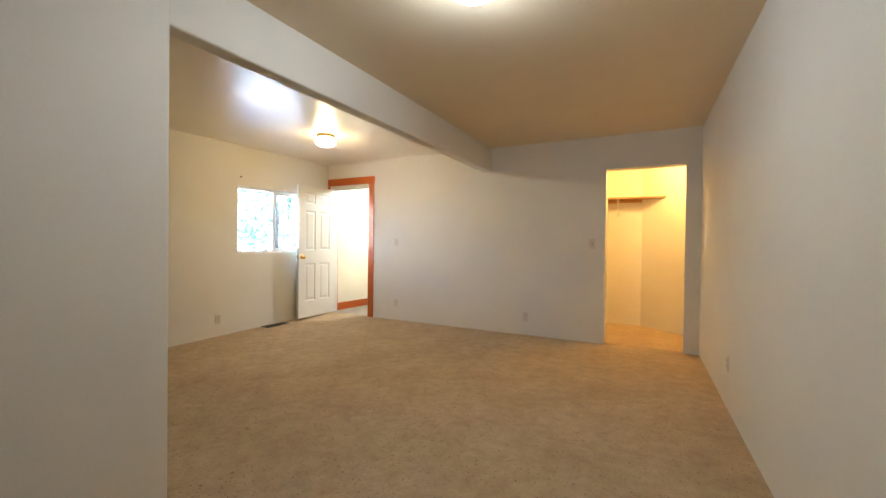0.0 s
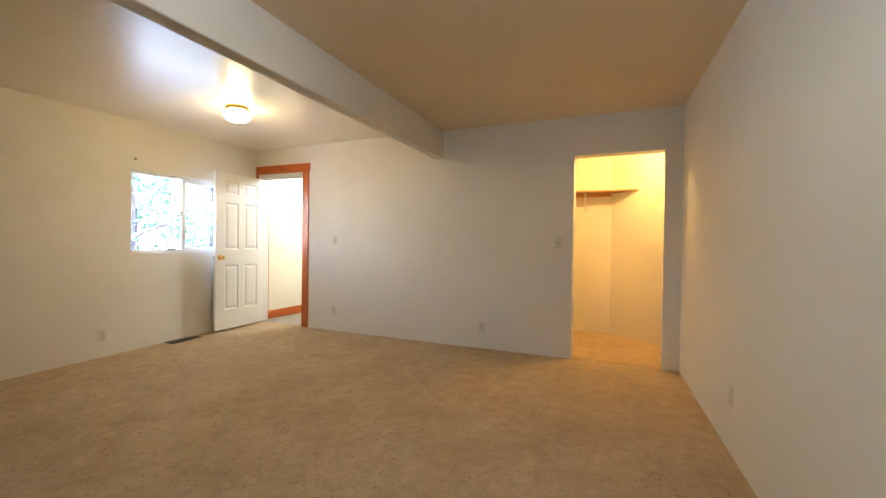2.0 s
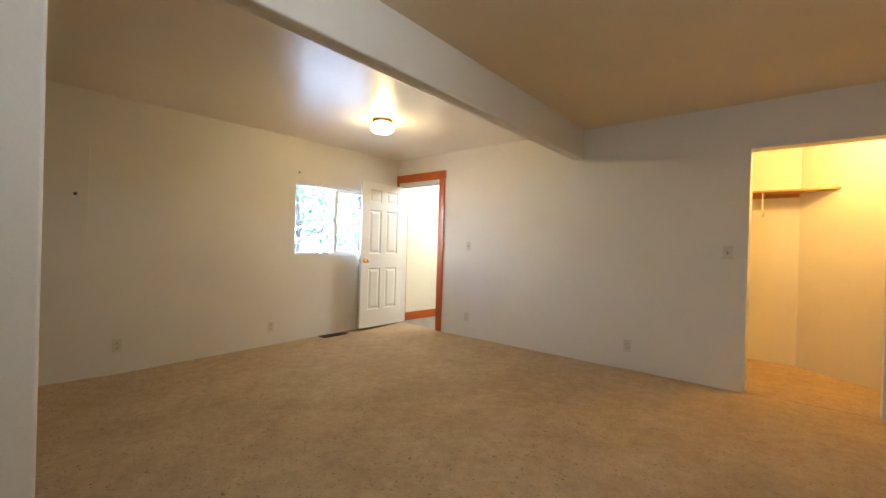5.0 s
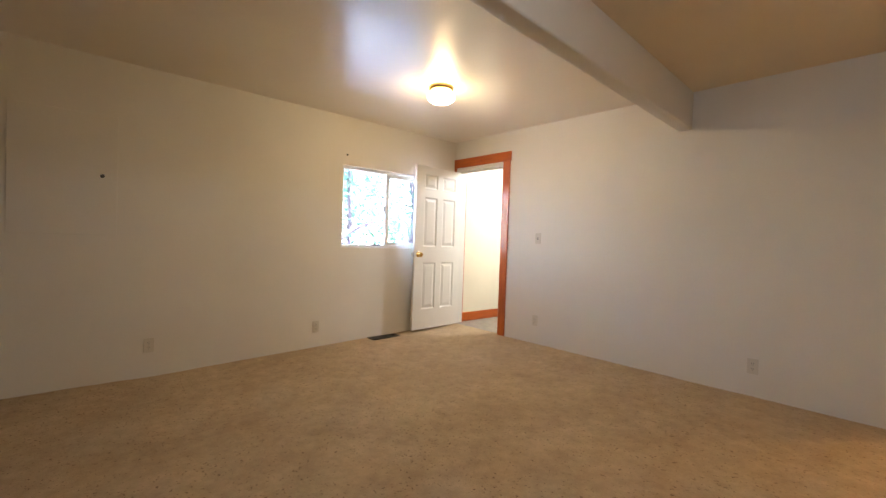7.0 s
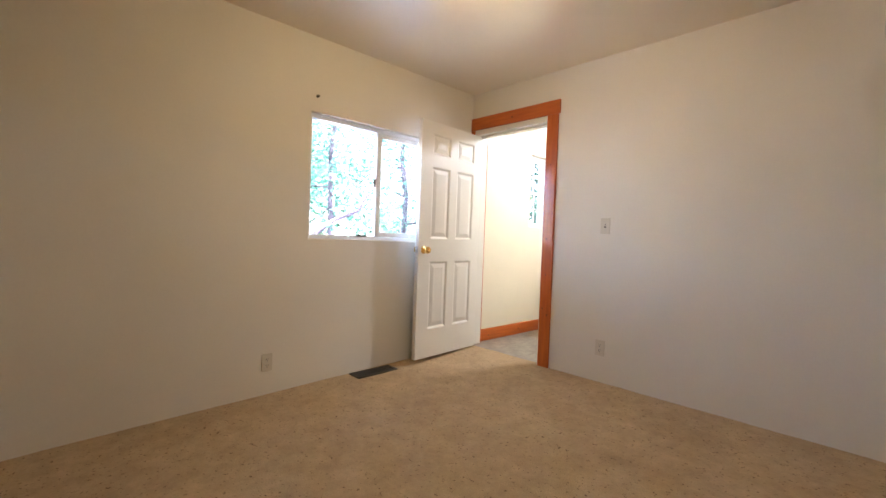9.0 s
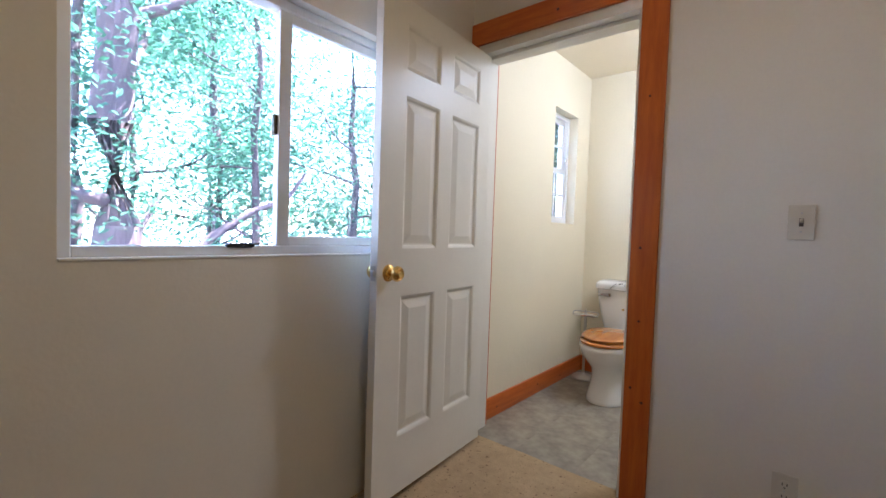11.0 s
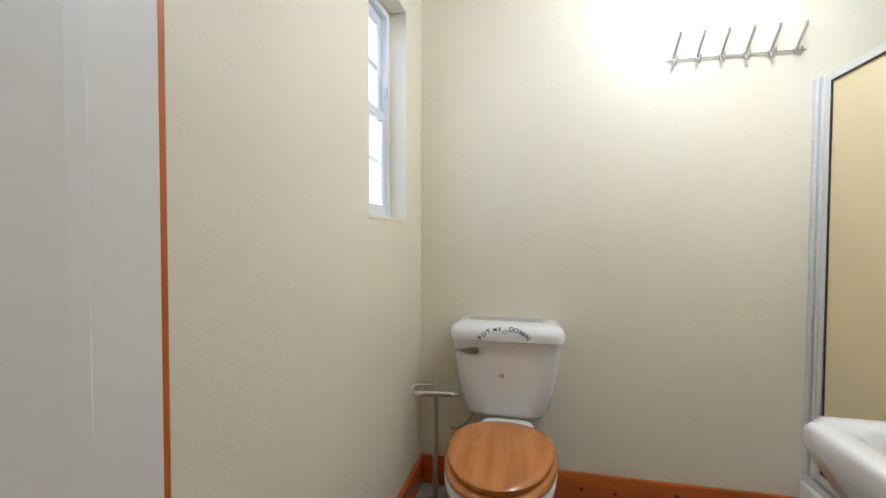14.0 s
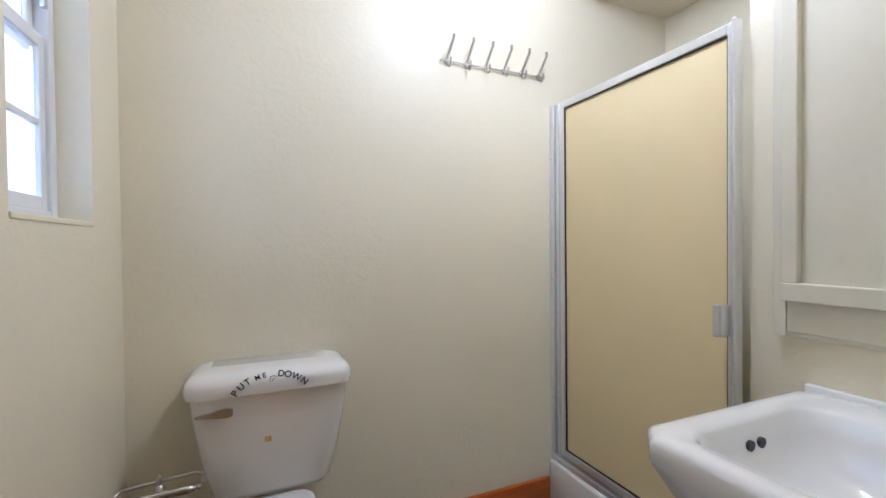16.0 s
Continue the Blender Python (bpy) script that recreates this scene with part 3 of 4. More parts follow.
def floor_vent():
    z = floor_z(-4.47, 4.1) + 0.004
    v = thing("floor_register", "dark brown metal floor register by the wall", "floor vent", pose(-4.475, 4.12, z))
    # solid black block paints the shade below the slats
    part("duct", box(-0.05, 0.05, -0.16, 0.16, -0.012, 0.002), BLACK, v)
    r = bmesh.new()
    for c in ((-0.066, -0.05, -0.18, 0.18), (0.05, 0.066, -0.18, 0.18), (-0.05, 0.05, -0.18, -0.16), (-0.05, 0.05, 0.16, 0.18)):
        box(*c, -0.004, 0.006, 0.0015, bm=r)
    part("rim", r, DARK, v)
    for k in range(16):
        y = -0.15 + 0.02 * k
        part("slat", box(-0.05, 0.05, y - 0.003, y + 0.003, -0.002, 0.005), DARK, v)


floor_vent()

# closet shelf
sh = thing("closet_shelf", "orange stained closet shelf on a cleat with a hanging bracket", "shelf")
part("board", prism([(-1.30, 6.43), (0.228, 6.43), (-0.077, CB - 0.002), (-1.30, CB - 0.002)], 1.772, 1.790, 0.002, 1), PINE, sh)
part("cleat", box(-1.30, -0.085, CB - 0.020, CB - 0.001, 1.733, 1.771, 0.002), PINE, sh)
br = part("bracket", box(-0.379, -0.363, 6.445, CB - 0.02, 1.757, 1.771, 0.002), IVORY, sh, "painted steel shelf bracket")
part("rod_hook", tube([(-0.371, 6.462, 1.757), (-0.371, 6.462, 1.62), (-0.371, 6.468, 1.56), (-0.371, 6.49, 1.53), (-0.371, 6.515, 1.545)], 0.007), IVORY, br)
part("brace", tube([(-0.371, 6.47, 1.60), (-0.371, 6.57, 1.57), (-0.371, CB - 0.002, 1.56)], 0.006), IVORY, br)

# ---- bathroom ----


def baseboard(name, bm, material):
    return structure(name, bm, material, "orange stained pine baseboard with knots", "baseboard")


b1 = baseboard("baseboard", box(W, W + 0.017, FB + 0.02, B - 0.0, 0.0, 0.118, 0.003), ORANGE_Y)
b2 = baseboard("baseboard_back", box(W + 0.018, -3.105, B - 0.017, B, 0.0, 0.118, 0.003), ORANGE_H)
for y, z in ((5.55, 0.05), (6.05, 0.06), (6.4, 0.04)):
    part("knot", put(turned([(0.007, 0), (0.005, 0.0012)], 12), pose(W + 0.017, y, z, 0, 90)), KNOT, b1)
for x, z in ((-3.75, 0.05), (-3.52, 0.07), (-3.3, 0.04), (-3.88, 0.055)):
    part("knot", put(turned([(0.008, 0), (0.006, 0.0012)], 12), pose(x, B - 0.017, z, 90)), KNOT, b2)


def toilet():
    cx = -4.185
    t = thing("toilet", "white toilet with honey oak seat and closed lid", "toilet")
    # foot, waist and bowl
    rows = [(0.0, 0.124, 0.195, 0.26), (0.012, 0.127, 0.199, 0.262), (0.03, 0.124, 0.195, 0.26), (0.10, 0.108, 0.172, 0.25), (0.17, 0.098, 0.158, 0.24),
            (0.22, 0.104, 0.172, 0.235), (0.265, 0.135, 0.215, 0.23), (0.31, 0.160, 0.255, 0.225), (0.345, 0.172, 0.272, 0.222), (0.372, 0.176, 0.278, 0.222), (0.383, 0.172, 0.272, 0.218)]
    part("bowl", loft([egg(cx + 0.01, 6.325, hx, f, k, z, power=2.35) for z, hx, f, k in rows]), PORCELAIN, t, "", 60)
    part("trapway", loft([rrect(cx + 0.01, 6.50, 0.11 - i * 0.003, 0.15, 0.05, z) for i, z in enumerate((0.0, 0.10, 0.20, 0.30, 0.372))]), PORCELAIN, t, "", 60)
    for s in (-1, 1):
        part("bolt_cap", put(turned([(0.018, 0), (0.017, 0.012), (0.010, 0.020), (0, 0.021)], 14), pose(cx + 0.01 + s * 0.128, 6.42, 0.0)), PORCELAIN, t, "", 60)
    # tank, wider at the top
    prof = [(0.375, 0.128, 0.055), (0.382, 0.150, 0.066), (0.40, 0.163, 0.072), (0.50, 0.187, 0.078), (0.60, 0.203, 0.083), (0.690, 0.212, 0.086)]
    part("tank", loft([rrect(cx, B - 0.008 - hy, hx, hy, 0.035, z) for z, hx, hy in prof]), PORCELAIN, t, "", 50)
    lid = part("tank_lid", loft([rrect(cx, B - 0.006 - hy, hx, hy, r, z) for z, hx, hy, r in ((0.688, 0.216, 0.090, 0.040), (0.692, 0.223, 0.095, 0.045), (0.706, 0.2255, 0.0958, 0.048), (0.720, 0.225, 0.0955, 0.048), (0.731, 0.2215, 0.0935, 0.046), (0.740, 0.215, 0.089, 0.043), (0.747, 0.205, 0.082, 0.038), (0.751, 0.190, 0.070, 0.03), (0.753, 0.165, 0.050, 0.02))]), PORCELAIN, t, "rounded tank lid with curved black lettering", 60)
    lever = part("flush_lever", loft([[(cx + x, B - 0.187 - d, 0.650 + h), (cx + x, B - 0.187 - d, 0.650 - h), (cx + x, B - 0.178 - d, 0.650 - h), (cx + x, B - 0.178 - d, 0.650 + h)] for x, h, d in ((-0.194, 0.003, 0.010), (-0.180, 0.005, 0.010), (-0.155, 0.007, 0.008), (-0.142, 0.011, 0.006), (-0.120, 0.013, 0.005), (-0.106, 0.011, 0.003), (-0.102, 0.006, 0.001))]), CHROME, t, "chrome flush lever", 50)
    part("lever_boss", put(turned([(0.012, 0), (0.012, 0.016), (0.0, 0.016)], 18), pose(cx - 0.122, B - 0.166, 0.650, 90)), CHROME, lever, "", 40)
    part("sticker", box(cx - 0.024, cx - 0.006, B - 0.1700, B - 0.168, 0.545, 0.568), STICKER, t, "worn yellow paper sticker")
    # seat ring and lid
    seat = [(0.384, 0.165, 0.272, 0.135), (0.390, 0.176, 0.286, 0.145), (0.402, 0.178, 0.288, 0.147), (0.410, 0.172, 0.280, 0.142)]
    part("seat", loft([egg(cx + 0.01, 6.325, hx, f, k, z, power=2.15) for z, hx, f, k in seat]), OAK, t, "honey oak toilet seat", 50)
    cover = [(0.412, 0.150, 0.262, 0.130), (0.417, 0.163, 0.276, 0.142), (0.430, 0.166, 0.279, 0.145), (0.438, 0.158, 0.268, 0.138), (0.440, 0.145, 0.25, 0.125)]
    part("seat_lid", loft([egg(cx + 0.01, 6.328, hx, f, k, z, power=2.1) for z, hx, f, k in cover]), OAK, t, "honey oak toilet lid, closed", 50)
    for s in (-1, 1):
        part("seat_hinge", put(turned([(0.012, -0.03), (0.012, 0.03)], 14), pose(cx + 0.01 + s * 0.075, 6.485, 0.405, 0, 90)), BRASS, t, "brass hinge", 40)
    # lettering on the lid's front
    face = B - 0.1985
    up = 0.010
    text = [("P", -0.112, 0.693, 55), ("U", -0.094, 0.7085, 42), ("T", -0.075, 0.7185, 30), ("M", -0.046, 0.7265, 16), ("E", -0.026, 0.730, 8), ("D", 0.026, 0.730, -8), ("O", 0.047, 0.7262, -17), ("W", 0.073, 0.7175, -29), ("N", 0.097, 0.7035, -42)]
    for ch, x, z, tilt in text:
        cu = bpy.data.curves.new("letter", "FONT")
        cu.body, cu.size, cu.align_x, cu.align_y, cu.extrude = ch, 0.025 if ch in "PUTDOWN" else 0.019, "CENTER", "CENTER", 0.0008
        cu.offset = 0.0004
        tmp = bpy.data.objects.new("letter", cu)
        me = bpy.data.meshes.new_from_object(tmp)
        bpy.data.objects.remove(tmp)
        me.materials.append(BLACK)
        ob = new("letter", me)
        ob.parent = lid
        z += up
        y = face - 0.0012 if z < 0.720 else face - 0.0012 + (z - 0.720) * 0.5
        ob.matrix_basis = pose(cx + 0.86 * x, y, z, 90 - (25 if z > 0.72 else 4), 0, 0) @ pose(0, 0, 0, 0, 0, tilt)
    part("hand_mark", tube([(cx - 0.008, face + 0.001, 0.724), (cx - 0.006, face + 0.002, 0.737), (cx + 0.004, face + 0.002, 0.739), (cx + 0.010, face + 0.002, 0.734), (cx + 0.002, face + 0.001, 0.730), (cx - 0.002, face + 0.001, 0.724)], 0.0008, 6), BLACK, lid)
    # water supply
    part("supply_hose", tube([(cx - 0.14, B - 0.06, 0.375), (cx - 0.145, B - 0.06, 0.34), (cx - 0.17, B - 0.045, 0.30), (cx - 0.215, B - 0.04, 0.27), (cx - 0.24, B - 0.03, 0.26), (cx - 0.25, B - 0.002, 0.255)], 0.006), STEEL, t, "braided supply hose")


toilet()


def paper_stand():
    p = thing("toilet_paper_stand", "brushed nickel free-standing toilet paper holder, empty", "paper holder", pose(-4.455, 6.575, 0.003))
    part("base", turned([(0.0, 0.0), (0.082, 0.0), (0.084, 0.008), (0.078, 0.018), (0.05, 0.026), (0.022, 0.032), (0.014, 0.045), (0.0, 0.045)], 28), STEEL, p, "", 50)
    part("pole", turned([(0.0105, 0.04), (0.0105, 0.47), (0.013, 0.478), (0.013, 0.492), (0.006, 0.500), (0.008, 0.510), (0.004, 0.522), (0, 0.523)], 16), STEEL, p, "", 50)
    turn = pose(0, 0, 0.012, 0, 0, 8)
    part("arm", put(tube([(-0.088, -0.020, 0.476), (-0.092, 0.0, 0.484), (-0.08, 0.008, 0.492), (0.0, 0.006, 0.494), (0.08, 0.008, 0.494), (0.095, 0.0, 0.488), (0.092, -0.018, 0.476)], 0.0042), turn), STEEL, p, "", 60)
    part("roller", put(put(turned([(0.0, -0.092), (0.007, -0.090), (0.007, -0.082), (0.004, -0.080), (0.009, -0.072), (0.011, -0.06), (0.011, 0.06), (0.009, 0.072), (0.004, 0.080), (0.007, 0.082), (0.007, 0.090), (0.0, 0.092)], 16), pose(0, -0.024, 0.470, 0, 90)), turn), CHROME, p, "", 40)


paper_stand()


def hook_rack():
    r = thing("hook_rack", "chrome wall rack with six double coat hooks", "coat rack", pose(-3.35, B, 1.785))
    part("rail", tube([(-0.235, -0.010, 0), (0.235, -0.010, 0)], 0.0035), CHROME, r, "", 60)
    for k in range(6):
        x = -0.206 + 0.0824 * k
        h = part("hook", tube([(x, -0.004, -0.012), (x, -0.010, 0.01), (x, -0.030, 0.030), (x + 0.002, -0.050, 0.052), (x + 0.006, -0.056, 0.070), (x + 0.010, -0.050, 0.084)], 0.0058, 8), CHROME, r, "", 60)
        part("lower_hook", tube([(x, -0.006, 0.008), (x, -0.012, -0.018), (x, -0.028, -0.026), (x, -0.040, -0.014), (x, -0.042, 0.002)], 0.004, 8), CHROME, h, "", 60)
        part("mount", put(turned([(0.009, 0), (0.009, 0.004), (0.005, 0.008), (0, 0.008)], 14), pose(x, 0, 0.004, 90)), CHROME, h)


hook_rack()


def shower():
    s = thing("shower_enclosure", "framed shower door with obscured yellowish glass", "shower")
    x0, x1, ya, yb, za, zb = -3.085, -3.045, 6.030, B, 0.205, 1.674
    part("curb", box(-3.10, -3.0, 6.021, B - 0.001, 0.0, 0.19, 0.012, seg=3), PORCELAIN, s, "white shower base curb", 40)
    part("shower_pan", box(-3.0, -2.401, 6.022, B - 0.001, 0.0, 0.06), PORCELAIN, s)
    part("sill_track", box(-3.088, -3.035, ya, yb - 0.001, 0.19, 0.214, 0.003), ALU, s)
    part("wall_channel", box(-3.086, -3.040, yb - 0.026, yb - 0.001, 0.214, zb, 0.004), ALU, s)
    part("hinge_post", box(-3.078, -3.046, yb - 0.050, yb - 0.029, 0.214, zb, 0.004), ALU, s)
    part("strike_post", box(-3.079, -3.045, ya - 0.002, ya + 0.008, 0.19, zb + 0.01, 0.004), ALU, s)
    d = part("door_frame", box(-3.076, -3.052, ya + 0.009, ya + 0.020, 0.222, zb, 0.003), ALU, s)
    part("frame_bar", box(-3.076, -3.052, yb - 0.078, yb - 0.052, 0.222, zb, 0.003), ALU, d)
    part("frame_bar", box(-3.076, -3.052, ya + 0.020, yb - 0.078, zb - 0.028, zb, 0.003), ALU, d)
    part("frame_bar", box(-3.076, -3.052, ya + 0.020, yb - 0.078, 0.222, 0.250, 0.003), ALU, d)
    g = bmesh.new()
    for c in ((ya + 0.020, ya + 0.023, 0.25, zb - 0.028), (yb - 0.083, yb - 0.078, 0.25, zb - 0.028), (ya + 0.023, yb - 0.083, 0.25, 0.255), (ya + 0.023, yb - 0.083, zb - 0.033, zb - 0.028)):
        box(-3.072, -3.056, *c, bm=g)
    part("gasket", g, BLACK, d)
    part("glass", box(-3.067, -3.061, ya + 0.023, yb - 0.083, 0.255, zb - 0.033), SHOWER_GLASS, d, "obscured yellowish shower glass")
    h = part("handle", box(-3.110, -3.076, ya + 0.012, ya + 0.018, 0.850, 0.935, 0.003), ALU, d, "aluminium pull handle")
    part("grip", box(-3.112, -3.104, ya + 0.018, ya + 0.036, 0.850, 0.935, 0.003), ALU, h)
    for z in (0.45, 0.95, 1.45):
        part("screw", put(turned([(0.004, 0), (0.003, 0.002), (0, 0.002)], 10), pose(-3.086, yb - 0.013, z, 0, -90)), STEEL, s)
    a = thing("shower_sprayer", "dark chrome shower sprayer on a short arm", "shower sprayer")
    part("arm", tube([(-2.68, 6.021, 1.93), (-2.68, 6.09, 1.935), (-2.68, 6.13, 1.915), (-2.68, 6.16, 1.885)], 0.010), STEEL, a, "", 60)
    part("head", put(turned([(0.012, 0.0), (0.016, -0.015), (0.030, -0.04), (0.032, -0.052), (0, -0.052)], 20), pose(-2.68, 6.16, 1.885, 35)), STEEL, a, "", 40)


shower()


def basin():
    s = thing("sink", "white rectangular porcelain sink with overflow holes", "sink")
    cx, cy, hx, hy, top = -3.305, 5.648, 0.275, 0.252, 0.757

    def oct8(ix, iy, cut, z):
        """An outline with cut corners."""
        x, y = hx - ix, hy - iy
        pts = [(x, -y + cut), (x, y - cut), (x - cut, y), (-x + cut, y), (-x, y - cut), (-x, -y + cut), (-x + cut, -y), (x - cut, -y)]
        out = []
        for i, p in enumerate(pts):
            q = pts[(i + 1) % 8]
            for k in range(6):
                out.append((cx + p[0] + (q[0] - p[0]) * k / 6, cy + p[1] + (q[1] - p[1]) * k / 6, z))
        return out

    def inner(ix, iy, r, z):
        pts = rrect(cx - 0.035, cy, hx - ix, hy - iy, r, z, 11)
        k = min(range(48), key=lambda i: (pts[i][0] - cx - hx) ** 2 + (pts[i][1] - cy + hy - 0.05) ** 2)
        return pts[k:] + pts[:k]

    loops = [oct8(0.075, 0.075, 0.03, 0.60), oct8(0.035, 0.035, 0.035, 0.645), oct8(0.006, 0.006, 0.04, 0.700), oct8(0.0, 0.0, 0.042, 0.712), oct8(0.0, 0.0, 0.042, 0.742), oct8(0.006, 0.006, 0.042, 0.753), oct8(0.018, 0.018, 0.042, top),
             inner(0.085, 0.058, 0.05, top - 0.001), inner(0.093, 0.066, 0.055, top - 0.010), inner(0.102, 0.075, 0.06, top - 0.05), inner(0.115, 0.092, 0.07, top - 0.10), inner(0.15, 0.13, 0.08, top - 0.135), inner(0.22, 0.22, 0.04, top - 0.145)]
    part("bowl", loft(loops), PORCELAIN, s, "", 50)
    part("backsplash", box(-3.052, -3.031, cy - hy + 0.02, cy + hy - 0.012, top - 0.02, top + 0.012, 0.006, seg=3), PORCELAIN, s, "", 50)
    # overflow holes as black discs, their inner shade painted on
    for x in (-3.354, -3.320):
        part("overflow_hole", put(turned([(0.0105, 0), (0.0105, 0.006), (0, 0.006)], 18), pose(x, cy + hy - 0.0735, 0.709, 90)), BLACK, s)
    part("drain", put(turned([(0.024, 0), (0.024, 0.004), (0.016, 0.005), (0, 0.003)], 20), pose(cx - 0.035, cy, top - 0.145)), CHROME, s, "", 40)
    f = part("tap", put(turned([(0.025, 0), (0.022, 0.012), (0.014, 0.02), (0.013, 0.05), (0.02, 0.056), (0.02, 0.075), (0, 0.078)], 20), pose(-3.10, cy - 0.05, top)), CHROME, s, "chrome basin tap", 40)
    part("spout", tube([(-3.10, cy - 0.05, top + 0.04), (-3.14, cy - 0.05, top + 0.055), (-3.20, cy - 0.05, top + 0.05), (-3.22, cy - 0.05, top + 0.03)], 0.010), CHROME, f, "", 60)
    v = thing("vanity_cabinet", "cream painted vanity cabinet under the sink", "cabinet")
    part("body", box(-3.50, -3.031, cy - hy + 0.03, cy + hy - 0.055, 0.09, 0.615, 0.003), CREAM, v)
    part("toe_kick", box(-3.46, -3.031, cy - hy + 0.035, cy + hy - 0.06, 0.0, 0.088), CREAM, v)
    for y0, y1 in ((cy - hy + 0.05, cy - 0.017), (cy - 0.013, cy + hy - 0.075)):
        d = part("door", box(-3.518, -3.501, y0, y1, 0.12, 0.58, 0.004), CREAM, v)
        part("handle", put(turned([(0.006, 0), (0.006, 0.012), (0.013, 0.018), (0.011, 0.026), (0, 0.027)], 14), pose(-3.518, (y0 + y1) / 2, 0.52, 0, -90)), CHROME, d)


basin()


def medicine_cabinet():
    c = thing("medicine_cabinet", "cream painted recessed wall cabinet with panelled door", "wall cabinet")
    x = -3.031
    part("back_frame", box(x - 0.014, x, 5.39, 5.955, 0.872, 2.02, 0.003), CREAM, c)
    part("apron", box(x - 0.022, x - 0.0145, 5.39, 5.922, 0.885, 0.958, 0.002), CREAM, c)
    part("side_trim", box(x - 0.024, x - 0.0145, 5.924, 5.952, 0.872, 2.02, 0.002), CREAM, c)
    d = part("door", box(x - 0.026, x - 0.0145, 5.42, 5.905, 0.972, 1.99, 0.002), CREAM, c)
    part("door_rail", box(x - 0.045, x - 0.0145, 5.40, 5.925, 0.960, 1.003, 0.003), CREAM, d)
    part("door_rail", box(x - 0.045, x - 0.0145, 5.40, 5.925, 1.95, 2.0, 0.003), CREAM, d)
    part("door_stile", box(x - 0.044, x - 0.0145, 5.890, 5.925, 1.003, 1.95, 0.003), CREAM, d)
    part("door_stile", box(x - 0.044, x - 0.0145, 5.40, 5.435, 1.003, 1.95, 0.003), CREAM, d)


medicine_cabinet()
flush_lamp((-3.46, 6.12, 2.32), SHADE_COOL, "lit flush bathroom ceiling light")

# ---- outdoors ----


def ground():
    bm = bmesh.new()
    r = [[bm.verts.new((x, y, -0.9)) for x in (-600, -60, -5, 20, 600)] for y in (-600, -40, 0, 8, 60, 600)]
    for a, b in zip(r, r[1:]):
        for i in range(4):
            bm.faces.new((a[i], a[i + 1], b[i + 1], b[i]))
    return bm


structure("ground", ground(), SOIL, "pale dusty gravel ground among trees", "ground")


def tree(place, height, radius, leaves, seed, lean=0.0, limbs=9, label="green leafy woodland tree", low=0.25, leaf=0.085, ivy=0):
    rng = random.Random(seed)
    t = thing("tree", label, "tree", pose(*place), group="trees outside")
    top = Vector((lean * height + rng.uniform(-0.2, 0.2), rng.uniform(-0.3, 0.3), height))
    spine = [Vector((0, 0, -0.1)) + (top - Vector((0, 0, -0.1))) * (k / 9) + Vector((rng.uniform(-1, 1), rng.uniform(-1, 1), 0)) * 0.04 * height * 0.2 for k in range(10)]
    trunk = part("trunk", tube(spine, radius, 12, 0.3), BARK, t, "", 60)
    tips = []
    for k in range(limbs):
        f = low + (0.95 - low) * k / max(1, limbs - 1)
        i = min(8, int(f * 9))
        p = spine[i].lerp(spine[i + 1], f * 9 - i)
        a = rng.uniform(0, 2 * math.pi)
        ln = height * rng.uniform(0.20, 0.36) * (1.15 - 0.6 * f)
        pts, d = [p], Vector((math.cos(a), math.sin(a), rng.uniform(0.1, 0.7))).normalized()
        for q in range(5):
            d = (d + Vector((rng.uniform(-1, 1), rng.uniform(-1, 1), rng.uniform(-0.6, 0.8))) * 0.28).normalized()
            pts.append(pts[-1] + d * ln / 5)
        part("limb", tube(pts, radius * 0.32 * (1.1 - 0.6 * f), 7, 0.15), BARK, trunk, "", 60)
        tips += pts[1:]
        for q in range(2):
            s = rng.choice(pts[2:5])
            e = s + Vector((rng.uniform(-1, 1), rng.uniform(-1, 1), rng.uniform(-0.3, 0.7))) * ln * 0.35
            tips += [e, s.lerp(e, 0.5)]
    verts, faces = [], []
    for k in range(ivy):
        i, a = rng.uniform(0.5, 8.9), rng.uniform(0, 2 * math.pi)
        p = spine[int(i)].lerp(spine[int(i) + 1], i - int(i))
        tips.append(p + Vector((math.cos(a), math.sin(a), 0)) * radius * rng.uniform(0.9, 1.8))
    for k in range(leaves):
        c = rng.choice(tips)
        g = height * 0.055
        c = c + Vector((rng.gauss(0, g), rng.gauss(0, g), rng.gauss(0, g * 0.8)))
        n = Vector((rng.gauss(0, 0.6), rng.gauss(0, 0.6), 1)).normalized()
        u = n.orthogonal().normalized()
        u = Matrix.Rotation(rng.uniform(0, 6.28), 3, n) @ u
        v, s = n.cross(u), leaf * rng.uniform(0.6, 1.3)
        b0 = len(verts)
        verts += [c - u * s, c + v * s * 0.45 + n * s * 0.12, c + u * s, c - v * s * 0.45 + n * s * 0.12]
        faces += [(b0, b0 + 1, b0 + 2, b0 + 3)]
    me = bpy.data.meshes.new("crown")
    me.from_pydata(verts, [], faces)
    me.materials.append(LEAF)
    crown = new("crown", me)
    crown.parent = t
    return t


old = tree((-8.4, 4.55, -0.9), 9.0, 0.24, 11552, 3, 0.02, 14, "old leafy tree with dark ivy-clad trunk", 0.12, 0.046, 60)
tree((-9.3, 4.35, -0.9), 7.0, 0.09, 6688, 5, -0.02, 10, leaf=0.046)
tree((-10.2, 6.9, -0.9), 8.0, 0.08, 7904, 7, 0.05, 13, low=0.08, leaf=0.05)
tree((-11.5, 5.5, -0.9), 8.5, 0.10, 7904, 9, 0.0, 12, low=0.1, leaf=0.05)
tree((-10.5, 9.2, -0.9), 9.0, 0.10, 7904, 11, -0.05, 12, low=0.1, leaf=0.05)
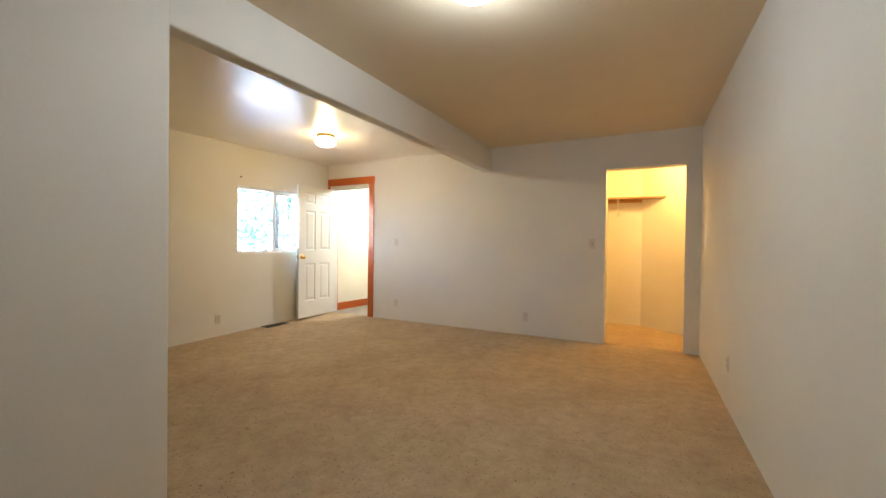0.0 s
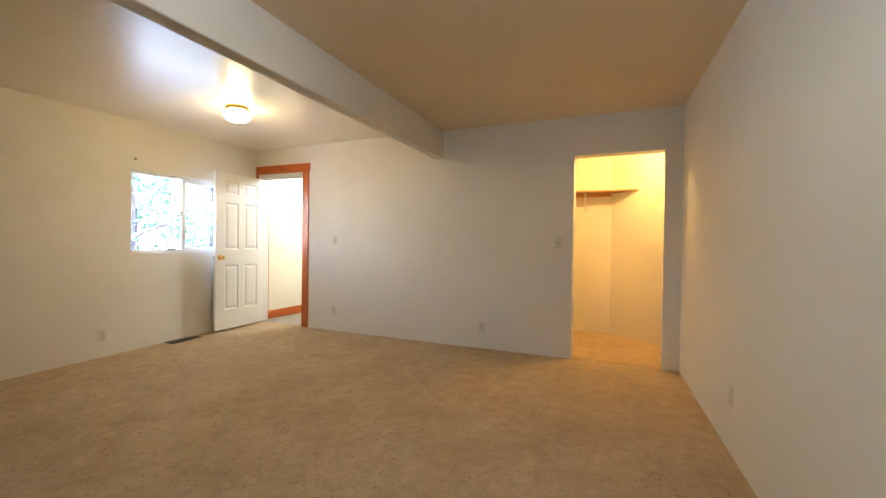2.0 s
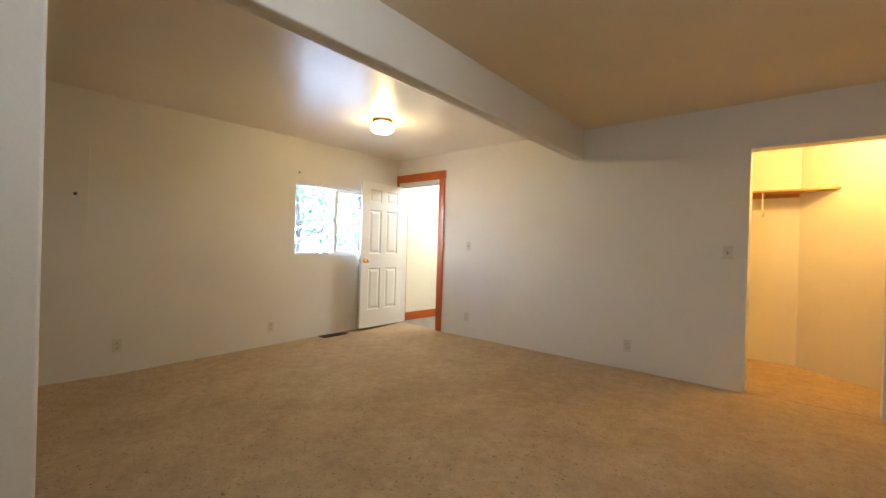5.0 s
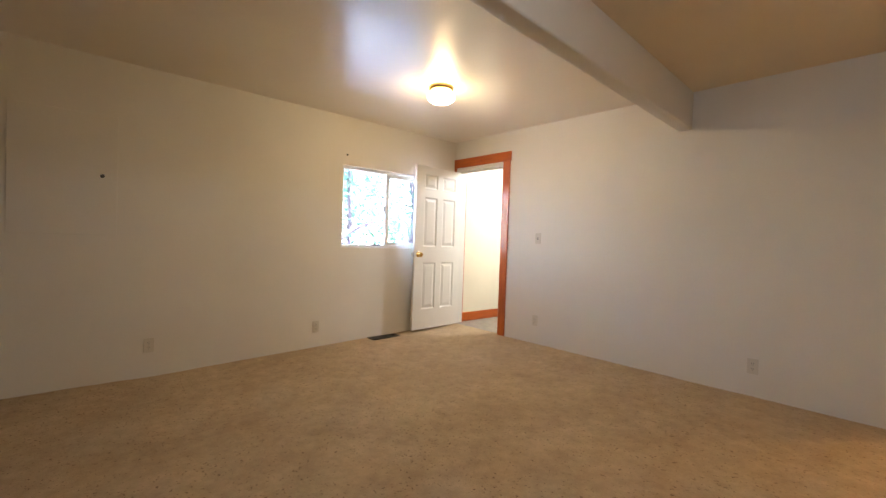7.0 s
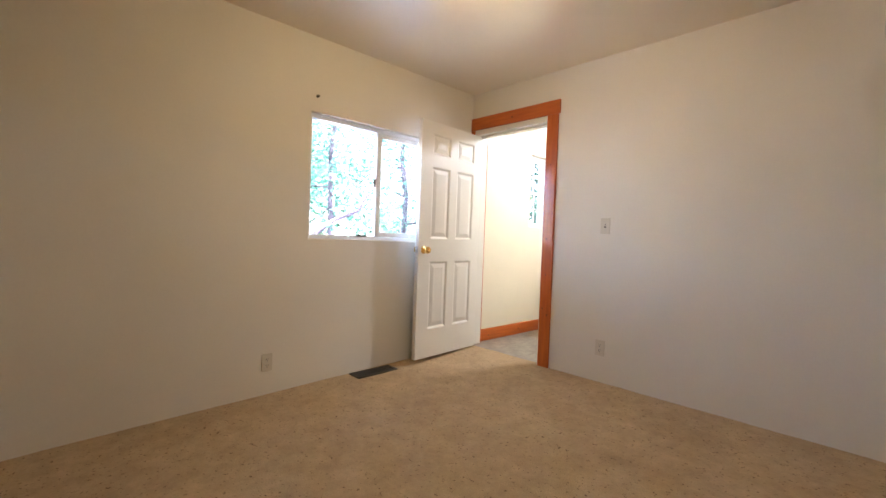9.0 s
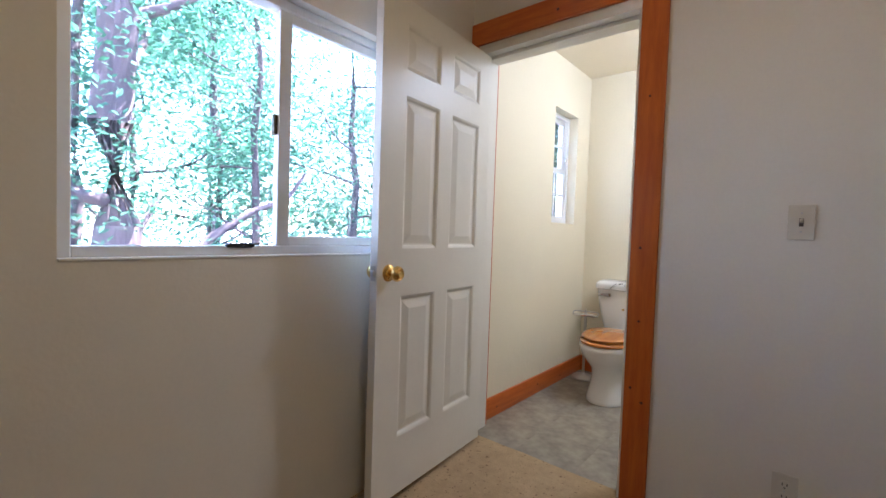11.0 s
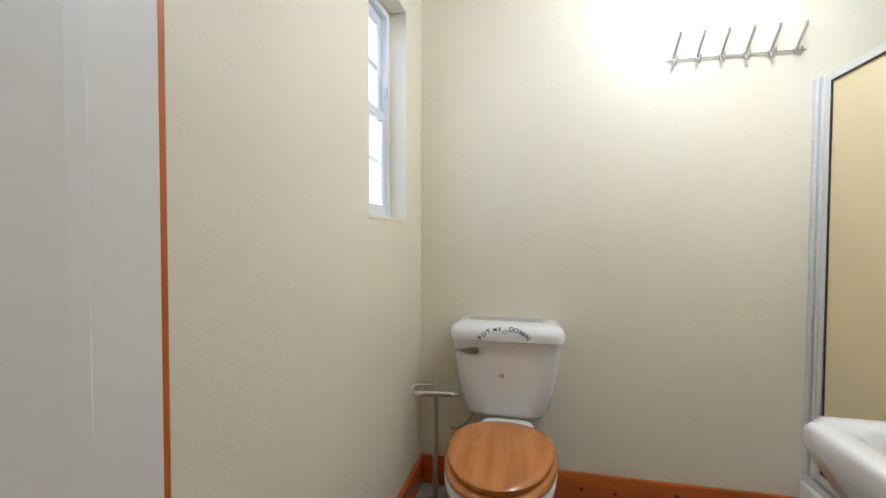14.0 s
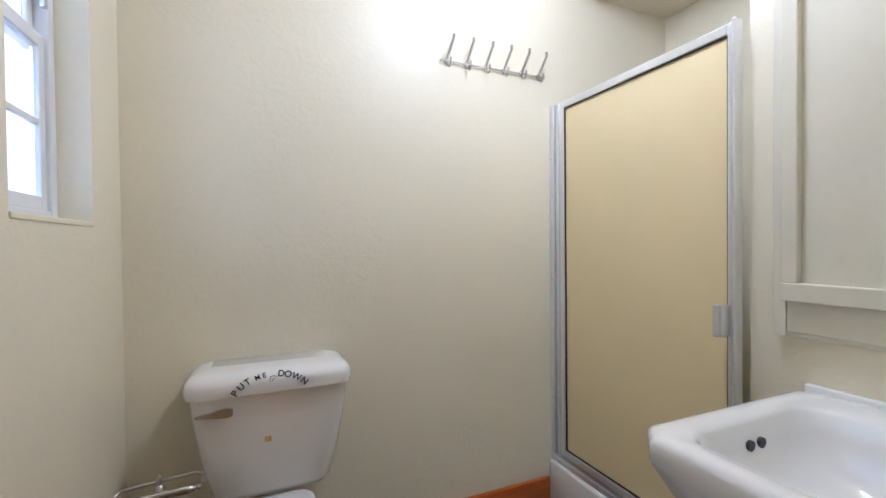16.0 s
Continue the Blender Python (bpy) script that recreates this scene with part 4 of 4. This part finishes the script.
tree((-9.5, 11.5, -0.9), 9.5, 0.12, 10640, 13, 0.02, 12, low=0.1, leaf=0.055)
tree((-14.5, 8.0, -0.9), 11.0, 0.13, 9120, 15, 0.0, 13, low=0.1, leaf=0.10)
tree((-14.0, 3.0, -0.9), 11.0, 0.14, 9120, 17, 0.0, 13, low=0.1, leaf=0.10)
tree((-15.0, 13.5, -0.9), 11.0, 0.15, 10944, 19, 0.0, 13, low=0.08, leaf=0.10)
tree((-18.0, 18.5, -0.9), 12.0, 0.18, 15200, 23, 0.0, 13, low=0.08, leaf=0.13)
tree((-19.0, 9.5, -0.9), 12.0, 0.16, 9120, 25, 0.0, 13, low=0.1, leaf=0.12)
tree((-6.9, 10.4, -0.9), 6.5, 0.09, 9000, 31, 0.0, 14, low=0.1, leaf=0.05)
tree((-6.4, 13.4, -0.9), 7.5, 0.10, 9000, 33, 0.0, 14, low=0.1, leaf=0.055)
tree((-7.6, 12.6, -0.9), 8.0, 0.12, 10400, 29, 0.0, 12, low=0.1, leaf=0.05)
tree((-5.9, 9.3, -0.9), 6.5, 0.07, 16000, 41, 0.0, 16, low=0.08, leaf=0.06)
tree((-6.9, 12.2, -0.9), 9.0, 0.13, 16000, 43, 0.0, 16, low=0.08, leaf=0.085)
tree((-8.6, 16.0, -0.9), 12.0, 0.16, 16000, 45, 0.0, 16, low=0.06, leaf=0.13)
# Added tall tree: its crown blocks sun from foliage outside the bathroom window
tree((-4.9, 12.8, -0.9), 10.5, 0.15, 16000, 47, 0.0, 16, low=0.35, leaf=0.12)
part("limb", tube([(0.05, 0.1, 1.25), (0.15, 0.5, 1.5), (0.2, 0.85, 1.85), (0.2, 1.3, 2.15), (0.3, 1.65, 2.3), (0.3, 1.9, 2.65)], 0.065, 8, 0.3), BARK, old.children[0], "", 60)

# ---- bathroom floor, piece by piece ----
vf = thing("floor_bathroom", "grey stone-look vinyl tile floor", "floor", kind="structure")
part("underlay", box(W, -3.0, 5.266, B, -0.10, -0.0035), GROUT, vf)
SIDE = 0.3048
tile_mesh = None
x = W
while x < -3.04:
    y = 5.268
    while y < B - 0.01:
        w, d = min(SIDE, -3.03 - x), min(SIDE, B - y)
        full = w == SIDE and d == SIDE
        if full and tile_mesh:
            ob = new("tile", tile_mesh)
        else:
            ob = finish("tile", box(0.0002, w - 0.0002, 0.0002, d - 0.0002, -0.003, 0.0, 0.0005, seg=1), VINYL)
            if full:
                tile_mesh = ob.data
        ob.parent = vf
        ob.location = (x, y, 0)
        y += SIDE
    x += SIDE
